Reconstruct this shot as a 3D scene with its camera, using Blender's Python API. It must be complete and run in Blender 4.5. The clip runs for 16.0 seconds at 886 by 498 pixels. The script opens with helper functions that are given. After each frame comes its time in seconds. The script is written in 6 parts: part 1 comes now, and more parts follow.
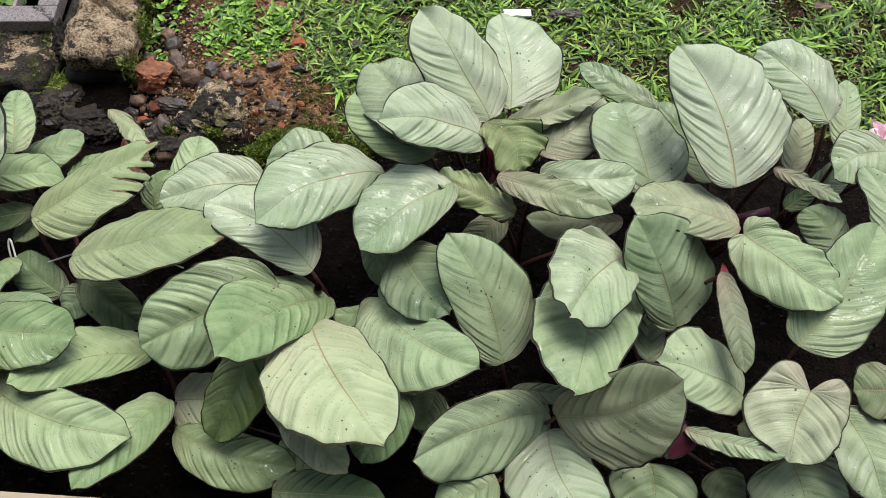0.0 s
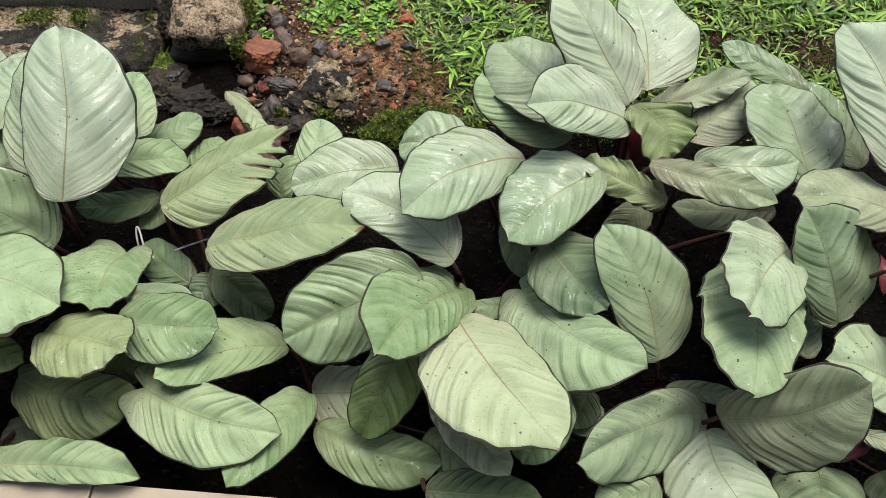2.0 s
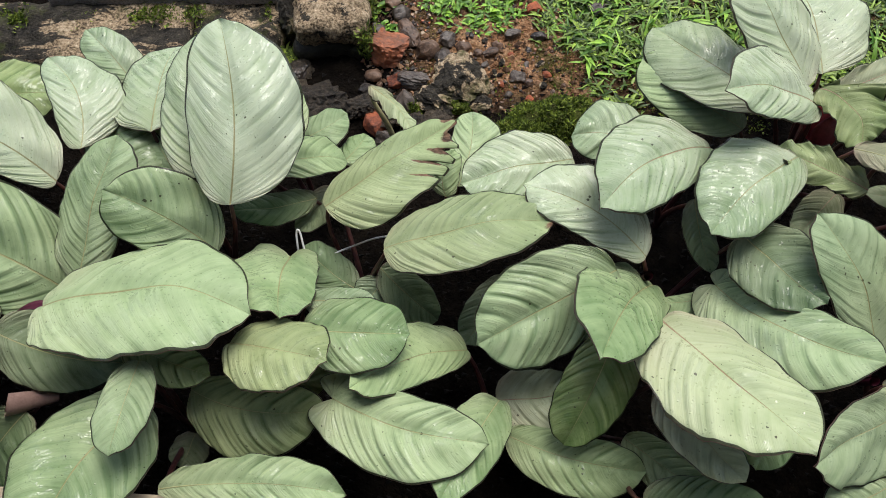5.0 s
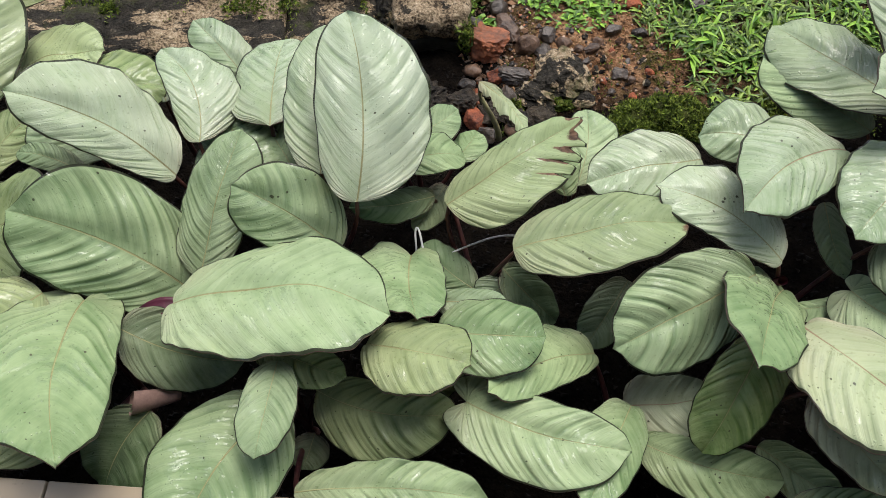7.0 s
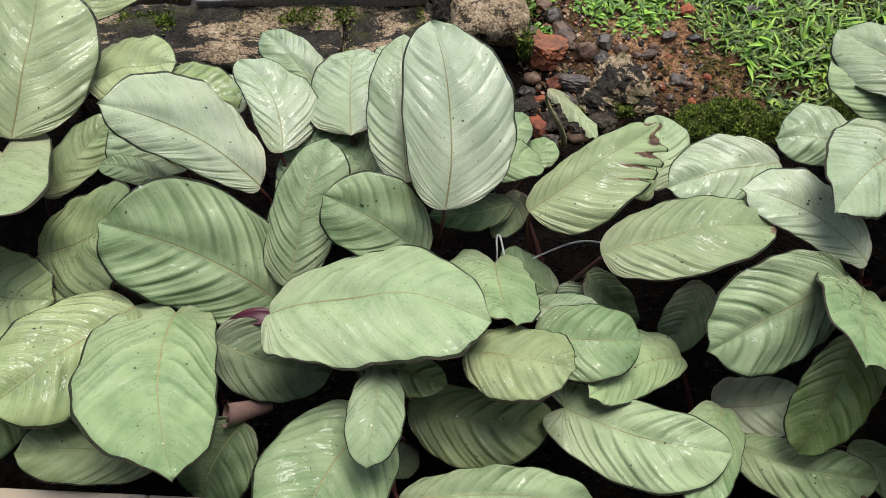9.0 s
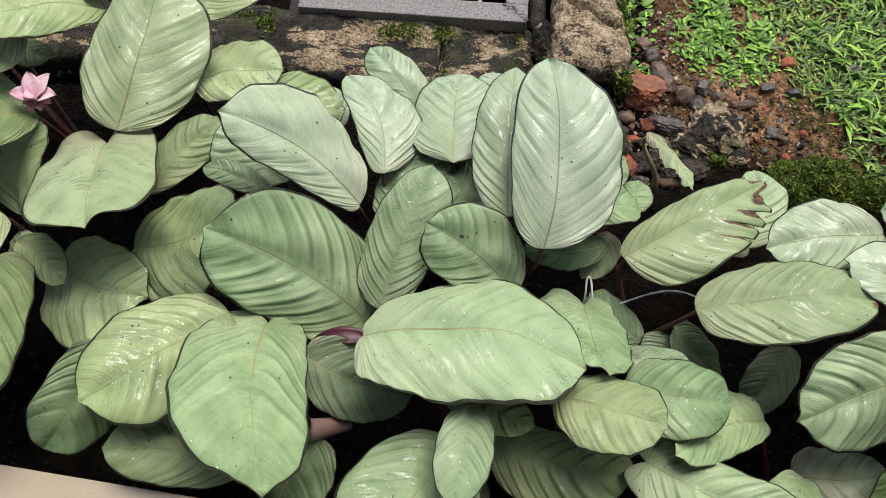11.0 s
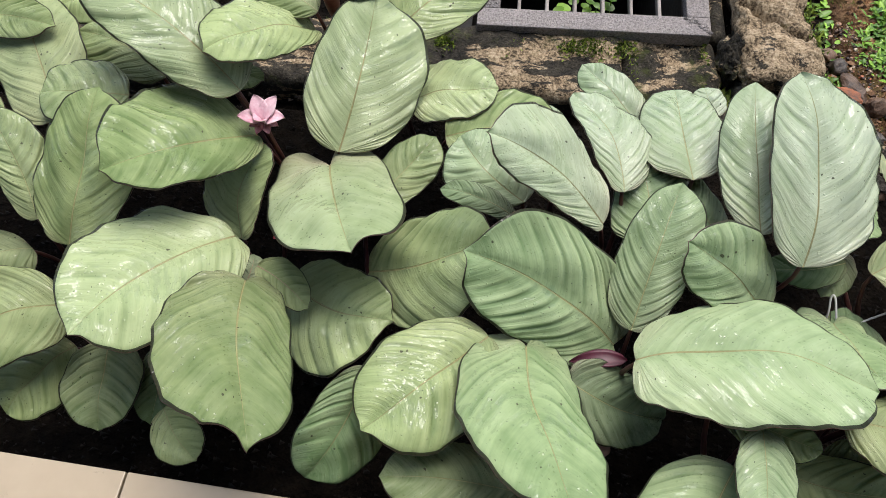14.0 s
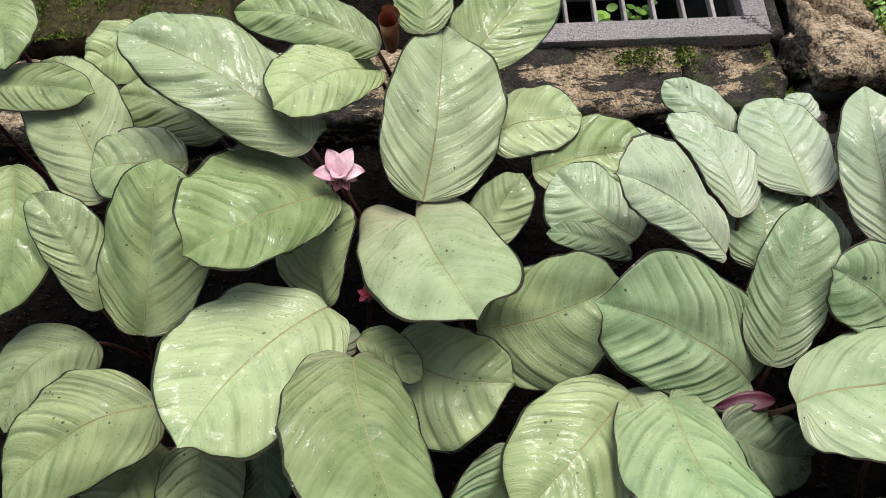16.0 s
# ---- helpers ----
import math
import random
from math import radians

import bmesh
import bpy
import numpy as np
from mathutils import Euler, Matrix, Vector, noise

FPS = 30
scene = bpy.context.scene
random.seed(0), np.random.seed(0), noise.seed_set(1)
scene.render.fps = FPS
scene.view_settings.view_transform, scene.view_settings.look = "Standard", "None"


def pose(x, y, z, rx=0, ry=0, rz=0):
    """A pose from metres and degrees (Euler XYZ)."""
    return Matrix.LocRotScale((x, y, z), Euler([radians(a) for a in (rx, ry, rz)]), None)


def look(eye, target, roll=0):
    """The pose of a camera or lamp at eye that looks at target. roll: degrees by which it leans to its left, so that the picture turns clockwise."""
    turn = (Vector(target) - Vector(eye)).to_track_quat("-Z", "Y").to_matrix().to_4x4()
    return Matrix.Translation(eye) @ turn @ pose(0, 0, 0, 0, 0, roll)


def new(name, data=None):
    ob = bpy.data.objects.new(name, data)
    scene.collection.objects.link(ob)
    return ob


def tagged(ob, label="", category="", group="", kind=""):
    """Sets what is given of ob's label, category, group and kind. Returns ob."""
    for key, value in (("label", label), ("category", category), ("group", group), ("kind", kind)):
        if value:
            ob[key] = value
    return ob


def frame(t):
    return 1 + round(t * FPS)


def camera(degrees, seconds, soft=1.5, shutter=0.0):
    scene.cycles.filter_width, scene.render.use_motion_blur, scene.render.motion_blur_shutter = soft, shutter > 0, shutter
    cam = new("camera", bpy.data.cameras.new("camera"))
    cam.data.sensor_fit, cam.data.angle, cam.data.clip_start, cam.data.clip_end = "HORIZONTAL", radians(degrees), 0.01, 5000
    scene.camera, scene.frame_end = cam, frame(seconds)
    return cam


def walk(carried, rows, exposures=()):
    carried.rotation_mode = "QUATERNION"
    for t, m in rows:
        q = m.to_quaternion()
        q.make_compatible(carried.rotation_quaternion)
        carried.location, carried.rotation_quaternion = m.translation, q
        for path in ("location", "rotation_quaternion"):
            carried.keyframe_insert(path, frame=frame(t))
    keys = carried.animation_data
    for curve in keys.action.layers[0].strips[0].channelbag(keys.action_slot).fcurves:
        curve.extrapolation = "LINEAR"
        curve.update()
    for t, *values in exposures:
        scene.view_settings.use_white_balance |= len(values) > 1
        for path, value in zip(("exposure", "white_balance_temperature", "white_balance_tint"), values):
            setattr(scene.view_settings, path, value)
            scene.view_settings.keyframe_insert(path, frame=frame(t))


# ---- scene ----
cam = camera(58.8, 16.0, soft=0.85)
METRES, EYE, TILT, LEAN, TURN = 1.2, 0.985, -61.0, 0.0, 0.0
ROWS = [
    (0.0, 0.0, 0.0, 0.0, 0.0, 0.0, -0.0),
    (0.5, 0.0035, 0.0135, 0.0131, 0.57, -0.85, 0.36),
    (1.0, -0.0092, 0.0231, 0.0146, 1.32, -1.78, -0.01),
    (1.5, -0.0647, 0.0248, 0.0197, 1.56, -2.09, -0.14),
    (2.0, -0.118, 0.0291, 0.0201, 1.76, -2.24, -0.14),
    (2.5, -0.1454, 0.0319, 0.0283, 1.9, -2.32, -0.15),
    (3.0, -0.1747, 0.0323, 0.0296, 1.86, -2.3, 0.05),
    (3.5, -0.2079, 0.0366, 0.0246, 1.41, -2.13, 1.25),
    (4.0, -0.2418, 0.0456, 0.0197, 1.28, -2.09, 1.68),
    (6.5, -0.3771, 0.0769, 0.0259, 1.72, -2.67, 0.53),
    (7.0, -0.4103, 0.0761, 0.0256, 1.79, -2.71, 0.52),
    (7.5, -0.4399, 0.0736, 0.0189, 1.91, -2.76, 0.49),
    (8.0, -0.4624, 0.0715, 0.0158, 1.96, -2.84, 0.48),
    (8.5, -0.4801, 0.0721, 0.0197, 1.45, -2.54, 0.99),
    (9.0, -0.5001, 0.0717, 0.0255, 0.92, -2.07, 1.42),
    (11.5, -0.5918, 0.0708, 0.0548, 3.31, -2.01, -5.45),
    (12.0, -0.6258, 0.0699, 0.0563, 3.62, -2.05, -5.47),
    (12.5, -0.6626, 0.0718, 0.0607, 3.76, -1.99, -5.1),
    (13.0, -0.7034, 0.0707, 0.0572, 3.81, -1.76, -4.68),
    (13.5, -0.7455, 0.0686, 0.0427, 3.88, -1.14, -3.93),
    (14.0, -0.7765, 0.0731, 0.0432, 3.95, -1.12, -3.87),
    (14.5, -0.7817, 0.0789, 0.0675, 4.07, -1.2, -3.87),
    (15.0, -0.7861, 0.0973, 0.0848, 4.09, -1.18, -3.86),
    (15.5, -0.8444, 0.1161, 0.0937, 3.06, -1.47, -1.12),
    (16.0, -0.9069, 0.1268, 0.0898, 1.19, -1.34, 1.9),
]
walk(cam, [(t, pose(0, 0, EYE, TILT, LEAN, TURN) @ pose(METRES * x, METRES * y, METRES * z, 90 + pitch, roll, yaw)) for t, x, y, z, yaw, pitch, roll in ROWS],
     [(0.0, 0.25), (3.0, 0.32), (6.5, 0.25), (9.0, 0.25), (12.5, 0.32), (16.0, 0.37)])

# ---- world and light: bright overcast sky ----
world = bpy.data.worlds.new("overcast_sky")
scene.world = world
world.use_nodes = True
wn, wl = world.node_tree.nodes, world.node_tree.links
sky = wn.new("ShaderNodeTexSky")
sky.sky_type, sky.sun_disc = "NISHITA", False
sky.sun_elevation, sky.sun_rotation = radians(60), radians(20)
sky.air_density, sky.dust_density = 1.0, 4.0
wl.new(sky.outputs[0], wn["Background"].inputs[0])
wn["Background"].inputs[1].default_value = 0.145
sun = new("sun", bpy.data.lights.new("sun", "SUN"))
sun.data.energy, sun.data.angle, sun.data.color = 1.95, radians(37), (1.0, 0.98, 0.96)
sun.matrix_world = look((0.3 * 3, 3.0 * 0.94, 5.5), (0, 0.5, 0))


# ---- materials ----
def material(name, rough=0.6, spec=0.4):
    m = bpy.data.materials.new(name)
    m.use_nodes = True
    b = m.node_tree.nodes["Principled BSDF"]
    b.inputs["Roughness"].default_value = rough
    b.inputs["Specular IOR Level"].default_value = spec
    return m, m.node_tree.nodes, m.node_tree.links, b


def ramp(n, l, source, stops):
    r = n.new("ShaderNodeValToRGB")
    e = r.color_ramp.elements
    while len(e) < len(stops):
        e.new(0.5)
    for k, (p, c) in zip(e, stops):
        k.position, k.color = p, (*c, 1)
    l.new(source, r.inputs[0])
    return r.outputs[0]


def mixed(n, l, factor, a, b, blend="MIX"):
    m = n.new("ShaderNodeMix")
    m.data_type, m.blend_type = "RGBA", blend
    for slot, v in ((0, factor), (6, a), (7, b)):
        if isinstance(v, (int, float)):
            m.inputs[slot].default_value = v
        elif isinstance(v, tuple):
            m.inputs[slot].default_value = (*v, 1)
        else:
            l.new(v, m.inputs[slot])
    return m.outputs[2]


def maths(n, l, op, a, b=0.0, clamp=False):
    m = n.new("ShaderNodeMath")
    m.operation, m.use_clamp = op, clamp
    for slot, v in ((0, a), (1, b)):
        if isinstance(v, (int, float)):
            m.inputs[slot].default_value = v
        else:
            l.new(v, m.inputs[slot])
    return m.outputs[0]


def grain(n, l, scale, detail=4, rough=0.6, where=None):
    t = n.new("ShaderNodeTexNoise")
    t.inputs["Scale"].default_value, t.inputs["Detail"].default_value, t.inputs["Roughness"].default_value = scale, detail, rough
    if where is not None:
        l.new(where, t.inputs["Vector"])
    return t.outputs[0]


def cells(n, l, scale, where=None, flat=False):
    t = n.new("ShaderNodeTexVoronoi")
    t.voronoi_dimensions = "2D" if flat else "3D"
    t.inputs["Scale"].default_value = scale
    if where is not None:
        l.new(where, t.inputs["Vector"])
    return t.outputs["Distance"], t.outputs["Color"]


def relief(n, l, b, height, strength, distance):
    k = n.new("ShaderNodeBump")
    k.inputs["Strength"].default_value, k.inputs["Distance"].default_value = strength, distance
    l.new(height, k.inputs["Height"])
    l.new(k.outputs[0], b.inputs["Normal"])


def leaf_material(name, pale, green, rosy, rough, stain=0.0, wet=0.0):
    """A silvery blade: pale between the side veins, green along them, thin dark margin, specks and drops."""
    m, n, l, b = material(name, rough, 0.16)
    uv = n.new("ShaderNodeUVMap")
    uv.uv_map = "blade"
    sep = n.new("ShaderNodeSeparateXYZ")
    l.new(uv.outputs[0], sep.inputs[0])
    u, v = sep.outputs[0], sep.outputs[1]
    side = maths(n, l, "ABSOLUTE", maths(n, l, "SUBTRACT", maths(n, l, "MULTIPLY", v, 2.0), 1.0))
    geo = n.new("ShaderNodeTexCoord").outputs["Object"]
    info = n.new("ShaderNodeObjectInfo").outputs["Random"]

    def along(across, out, seed):
        """Noise drawn out along the side veins."""
        k = n.new("ShaderNodeCombineXYZ")
        l.new(maths(n, l, "MULTIPLY", u, across), k.inputs[0])
        l.new(maths(n, l, "MULTIPLY", v, out), k.inputs[1])
        l.new(maths(n, l, "ADD", maths(n, l, "MULTIPLY", info, 40.0), seed), k.inputs[2])
        return grain(n, l, 1.0, 3, 0.55, k.outputs[0])

    streak, fine, hair = along(34.0, 1.6, 0.0), along(120.0, 3.0, 7.0), along(330.0, 6.0, 13.0)
    patch, cloud = grain(n, l, 24, 4, 0.6, geo), grain(n, l, 9, 3, 0.6, geo)
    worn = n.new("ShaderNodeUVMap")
    worn.uv_map = "wear_and_folds"
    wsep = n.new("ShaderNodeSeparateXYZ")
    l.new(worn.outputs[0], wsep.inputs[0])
    # greener in the troughs: vein pigment plus pleat shade put into the colour
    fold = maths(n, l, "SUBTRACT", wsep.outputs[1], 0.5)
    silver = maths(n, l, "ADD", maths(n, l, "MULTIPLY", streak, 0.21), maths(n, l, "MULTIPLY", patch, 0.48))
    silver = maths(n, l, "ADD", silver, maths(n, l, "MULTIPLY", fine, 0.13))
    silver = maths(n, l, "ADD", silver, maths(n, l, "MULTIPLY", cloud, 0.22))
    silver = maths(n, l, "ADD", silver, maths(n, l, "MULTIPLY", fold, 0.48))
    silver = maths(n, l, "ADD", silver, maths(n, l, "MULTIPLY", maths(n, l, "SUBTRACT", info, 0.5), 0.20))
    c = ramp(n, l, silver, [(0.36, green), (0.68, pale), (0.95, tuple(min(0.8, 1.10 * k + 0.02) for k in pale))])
    hue = maths(n, l, "FRACT", maths(n, l, "MULTIPLY", info, 7.31))
    c = mixed(n, l, maths(n, l, "MULTIPLY", hue, 0.30), c, (0.98, 0.97, 0.78), "MULTIPLY")
    grey = maths(n, l, "MULTIPLY", maths(n, l, "FRACT", maths(n, l, "MULTIPLY", info, 23.7)), 0.25)
    c = mixed(n, l, maths(n, l, "MULTIPLY", grey, streak), c, (0.54, 0.57, 0.48))
    c = mixed(n, l, ramp(n, l, hair, [(0.52, (0, 0, 0)), (0.74, (0.07, 0.07, 0.07))]), c, tuple(0.62 * k for k in green))
    # rosy flush towards the base on some blades
    flush = maths(n, l, "MULTIPLY", maths(n, l, "POWER", maths(n, l, "SUBTRACT", 1.0, u, True), 2.2), maths(n, l, "MULTIPLY", patch, 1.9 * rosy), True)
    c = mixed(n, l, flush, c, (0.42, 0.25, 0.24))
    # the midrib's groove, yellow with a red foot
    groove = maths(n, l, "MULTIPLY", maths(n, l, "SUBTRACT", 0.020, side, True), 70.0, True)
    c = mixed(n, l, groove, c, ramp(n, l, u, [(0.12, (0.20, 0.08, 0.045)), (0.45, (0.25, 0.19, 0.080)), (0.85, (0.31, 0.31, 0.14))]))
    # old brown blotches with ragged edges
    if stain:
        blotch = ramp(n, l, grain(n, l, 34, 6, 0.7, geo), [(0.70 - 0.20 * stain, (0, 0, 0)), (0.74 - 0.17 * stain, (1, 1, 1))])
        c = mixed(n, l, blotch, c, (0.16, 0.13, 0.045))
        rot = maths(n, l, "MULTIPLY", wsep.outputs[0], maths(n, l, "POWER", side, 1.6))
        rot = maths(n, l, "ADD", rot, maths(n, l, "MULTIPLY", maths(n, l, "SUBTRACT", grain(n, l, 60, 5, 0.7, geo), 0.5), 0.9))
        c = mixed(n, l, ramp(n, l, rot, [(0.24, (0, 0, 0)), (0.36, (1, 1, 1))]), c, ramp(n, l, grain(n, l, 90, 3, 0.6, geo), [(0.35, (0.05, 0.03, 0.02)), (0.65, (0.22, 0.13, 0.08))]))
    # small dark specks of dirt
    jit = n.new("ShaderNodeVectorMath")
    jit.operation = "ADD"
    l.new(geo, jit.inputs[0])
    shift = n.new("ShaderNodeCombineXYZ")
    l.new(maths(n, l, "MULTIPLY", grain(n, l, 160, 2, 0.5, geo), 0.006), shift.inputs[0])
    l.new(maths(n, l, "MULTIPLY", info, 9.0), shift.inputs[1])
    l.new(shift.outputs[0], jit.inputs[1])
    dist, tint = cells(n, l, 190, jit.outputs[0], True)
    pick = n.new("ShaderNodeSeparateColor")
    l.new(tint, pick.inputs[0])
    size = maths(n, l, "MULTIPLY", maths(n, l, "SUBTRACT", pick.outputs[0], 0.90, True), 2.3)
    speck = maths(n, l, "LESS_THAN", maths(n, l, "ADD", dist, maths(n, l, "MULTIPLY", maths(n, l, "SUBTRACT", grain(n, l, 700, 2, 0.5, geo), 0.5), 0.25)), maths(n, l, "MULTIPLY", size, ramp(n, l, grain(n, l, 17, 4, 0.65, geo), [(0.50, (0, 0, 0)), (0.66, (1.3, 1.3, 1.3))])))
    c = mixed(n, l, maths(n, l, "MULTIPLY", speck, 0.85), c, (0.035, 0.033, 0.018))
    # purple rim and overlap shadow, both put into the margin's dark colour
    edge = maths(n, l, "GREATER_THAN", maths(n, l, "ADD", side, maths(n, l, "MULTIPLY", patch, 0.016)), 0.980)
    c = mixed(n, l, maths(n, l, "MULTIPLY", edge, 0.92), c, (0.014, 0.014, 0.008))
    l.new(c, b.inputs["Base Color"])
    # water lying in streaks along the folds, and single drops
    pool = ramp(n, l, grain(n, l, 14, 3, 0.6, geo), [(0.57 - 0.07 * wet, (0, 0, 0)), (0.61 - 0.07 * wet, (1, 1, 1))])
    film = maths(n, l, "MULTIPLY", pool, ramp(n, l, along(62.0, 9.0, 21.0), [(0.52 - 0.03 * wet, (0, 0, 0)), (0.55 - 0.03 * wet, (1, 1, 1))]))
    drop, dropc = cells(n, l, 300, jit.outputs[0], True)
    dpick = n.new("ShaderNodeSeparateColor")
    l.new(dropc, dpick.inputs[0])
    bead = maths(n, l, "MULTIPLY", maths(n, l, "SUBTRACT", 0.34, drop, True), maths(n, l, "GREATER_THAN", dpick.outputs[1], 0.90 - 0.03 * wet))
    water = maths(n, l, "MAXIMUM", film, maths(n, l, "GREATER_THAN", bead, 0.02))
    l.new(ramp(n, l, water, [(0.0, (rough, rough, rough)), (1.0, (0.16, 0.16, 0.16))]), b.inputs["Roughness"])
    l.new(water, b.inputs["Coat Weight"])
    skin = n.new("ShaderNodeBump")
    skin.inputs["Strength"].default_value, skin.inputs["Distance"].default_value = 0.6, 0.004
    l.new(maths(n, l, "ADD", grain(n, l, 130, 3, 0.6, geo), maths(n, l, "MULTIPLY", water, 0.25)), skin.inputs["Height"])
    l.new(skin.outputs[0], b.inputs["Coat Normal"])
    b.inputs["Coat Roughness"].default_value = 0.08
    b.inputs["Coat IOR"].default_value = 1.5
    h = maths(n, l, "ADD", maths(n, l, "MULTIPLY", fine, 0.55), maths(n, l, "MULTIPLY", streak, 0.50))
    h = maths(n, l, "ADD", h, maths(n, l, "MULTIPLY", hair, 0.16))
    h = maths(n, l, "ADD", h, maths(n, l, "MULTIPLY", bead, 1.3))
    h = maths(n, l, "SUBTRACT", h, maths(n, l, "MULTIPLY", groove, 0.35))
    relief(n, l, b, h, 0.75, 0.0016)
    return m


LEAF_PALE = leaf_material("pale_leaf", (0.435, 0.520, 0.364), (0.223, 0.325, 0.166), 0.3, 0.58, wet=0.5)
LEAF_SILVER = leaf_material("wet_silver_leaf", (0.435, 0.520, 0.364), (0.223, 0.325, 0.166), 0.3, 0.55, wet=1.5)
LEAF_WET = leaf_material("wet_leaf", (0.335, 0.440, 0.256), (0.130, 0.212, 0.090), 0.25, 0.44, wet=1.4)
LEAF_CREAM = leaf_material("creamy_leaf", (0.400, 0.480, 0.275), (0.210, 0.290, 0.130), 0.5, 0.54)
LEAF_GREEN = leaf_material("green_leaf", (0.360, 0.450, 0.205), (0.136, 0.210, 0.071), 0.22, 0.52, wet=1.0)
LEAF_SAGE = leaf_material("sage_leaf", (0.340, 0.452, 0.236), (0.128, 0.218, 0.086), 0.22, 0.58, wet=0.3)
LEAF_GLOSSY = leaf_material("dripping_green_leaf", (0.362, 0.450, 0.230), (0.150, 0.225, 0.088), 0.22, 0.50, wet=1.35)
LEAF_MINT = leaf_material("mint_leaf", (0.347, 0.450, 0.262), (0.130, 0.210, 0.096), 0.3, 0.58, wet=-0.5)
# darker copy of the green blade: shade of low, covered leaves in its colour
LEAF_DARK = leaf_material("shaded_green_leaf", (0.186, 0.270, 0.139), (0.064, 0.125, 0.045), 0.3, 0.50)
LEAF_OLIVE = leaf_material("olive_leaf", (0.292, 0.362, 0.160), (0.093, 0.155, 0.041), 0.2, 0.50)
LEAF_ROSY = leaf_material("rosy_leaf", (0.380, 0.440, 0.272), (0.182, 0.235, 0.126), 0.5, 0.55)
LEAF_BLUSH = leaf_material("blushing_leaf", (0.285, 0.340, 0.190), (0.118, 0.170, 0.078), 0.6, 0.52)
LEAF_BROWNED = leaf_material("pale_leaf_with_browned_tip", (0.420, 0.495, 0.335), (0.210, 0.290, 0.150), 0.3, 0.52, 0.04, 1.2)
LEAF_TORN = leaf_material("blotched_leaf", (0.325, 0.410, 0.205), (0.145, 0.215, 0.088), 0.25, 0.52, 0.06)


def plain(name, low, high, scale, rough, spec=0.4, bump=0.3, depth=0.002):
    """Two colours mingled by noise at two scales."""
    m, n, l, b = material(name, rough, spec)
    geo = n.new("ShaderNodeTexCoord").outputs["Object"]
    f = maths(n, l, "ADD", maths(n, l, "MULTIPLY", grain(n, l, scale, 6, 0.65, geo), 0.7), maths(n, l, "MULTIPLY", grain(n, l, scale * 7, 3, 0.6, geo), 0.3))
    info = n.new("ShaderNodeObjectInfo").outputs["Random"]
    f = maths(n, l, "ADD", f, maths(n, l, "MULTIPLY", maths(n, l, "SUBTRACT", info, 0.5), 0.2))
    l.new(ramp(n, l, f, [(0.34, low), (0.66, high)]), b.inputs["Base Color"])
    relief(n, l, b, f, bump, depth)
    return m


UNDERSIDE = plain("purple_leaf_underside", (0.06, 0.028, 0.03), (0.14, 0.085, 0.065), 30, 0.5)
MIDRIB = plain("yellow_midrib", (0.22, 0.19, 0.085), (0.36, 0.38, 0.18), 30, 0.45)
MIDRIB_RED = plain("pink_midrib", (0.30, 0.14, 0.11), (0.42, 0.34, 0.23), 50, 0.45)
STALK = plain("wine_red_stalk", (0.04, 0.012, 0.015), (0.10, 0.04, 0.03), 40, 0.4)
BRACT = plain("wine_purple_bract", (0.03, 0.006, 0.012), (0.085, 0.014, 0.03), 45, 0.4)
CRIMSON = plain("crimson_sheath", (0.12, 0.015, 0.022), (0.30, 0.055, 0.06), 45, 0.4)
SHEATH = plain("dull_pink_sheath", (0.13, 0.07, 0.06), (0.26, 0.17, 0.14), 40, 0.45)
SHEATH_RED = plain("pink_sheath", (0.34, 0.10, 0.08), (0.46, 0.30, 0.16), 30, 0.42)
PETAL = plain("pink_petal", (0.60, 0.28, 0.36), (0.84, 0.66, 0.70), 45, 0.5)
PETAL_RED = plain("crimson_petal", (0.42, 0.03, 0.06), (0.55, 0.10, 0.14), 45, 0.5)
SEPAL = plain("dusky_pink_sepal", (0.22, 0.06, 0.08), (0.48, 0.24, 0.26), 60, 0.5)
MOSS = plain("moss", (0.014, 0.019, 0.006), (0.13, 0.155, 0.03), 60, 0.9, 0.2, 1.0, 0.012)
ROCK_DARK = plain("dark_wet_stone", (0.012, 0.010, 0.008), (0.105, 0.082, 0.064), 70, 0.38, 0.5, 0.6, 0.004)
ROCK_BROWN = plain("brown_stone", (0.035, 0.021, 0.014), (0.21, 0.13, 0.085), 65, 0.42, 0.4, 0.6, 0.004)
ROCK_BLACK = plain("black_wet_rubble", (0.005, 0.004, 0.003), (0.11, 0.085, 0.055), 130, 0.55, 0.5, 1.0, 0.010)
BRICK_RED = plain("broken_red_brick", (0.09, 0.035, 0.025), (0.42, 0.12, 0.05), 60, 0.75, 0.3, 0.7, 0.004)
BRICK_GREY = plain("mortar_skinned_brick", (0.055, 0.043, 0.036), (0.42, 0.135, 0.055), 26, 0.6, 0.4, 1.0, 0.008)
IRON = plain("weathered_iron", (0.035, 0.029, 0.026), (0.40, 0.36, 0.345), 300, 0.25, 0.8, 1.0, 0.004)
IRON_BAR = plain("grey_iron_bar", (0.15, 0.13, 0.115), (0.34, 0.31, 0.28), 90, 0.5, 0.5, 0.5, 0.002)
CONCRETE_DARK = plain("dark_concrete", (0.010, 0.010, 0.009), (0.05, 0.047, 0.04), 10, 0.7, 0.4, 0.8, 0.006)
CABLE = plain("white_cable", (0.78, 0.77, 0.74), (0.88, 0.87, 0.84), 40, 0.4)
DRY = plain("dry_leaf", (0.34, 0.30, 0.13), (0.56, 0.55, 0.30), 40, 0.6)
PLASTIC = plain("white_litter", (0.6, 0.62, 0.62), (0.75, 0.77, 0.78), 20, 0.35)


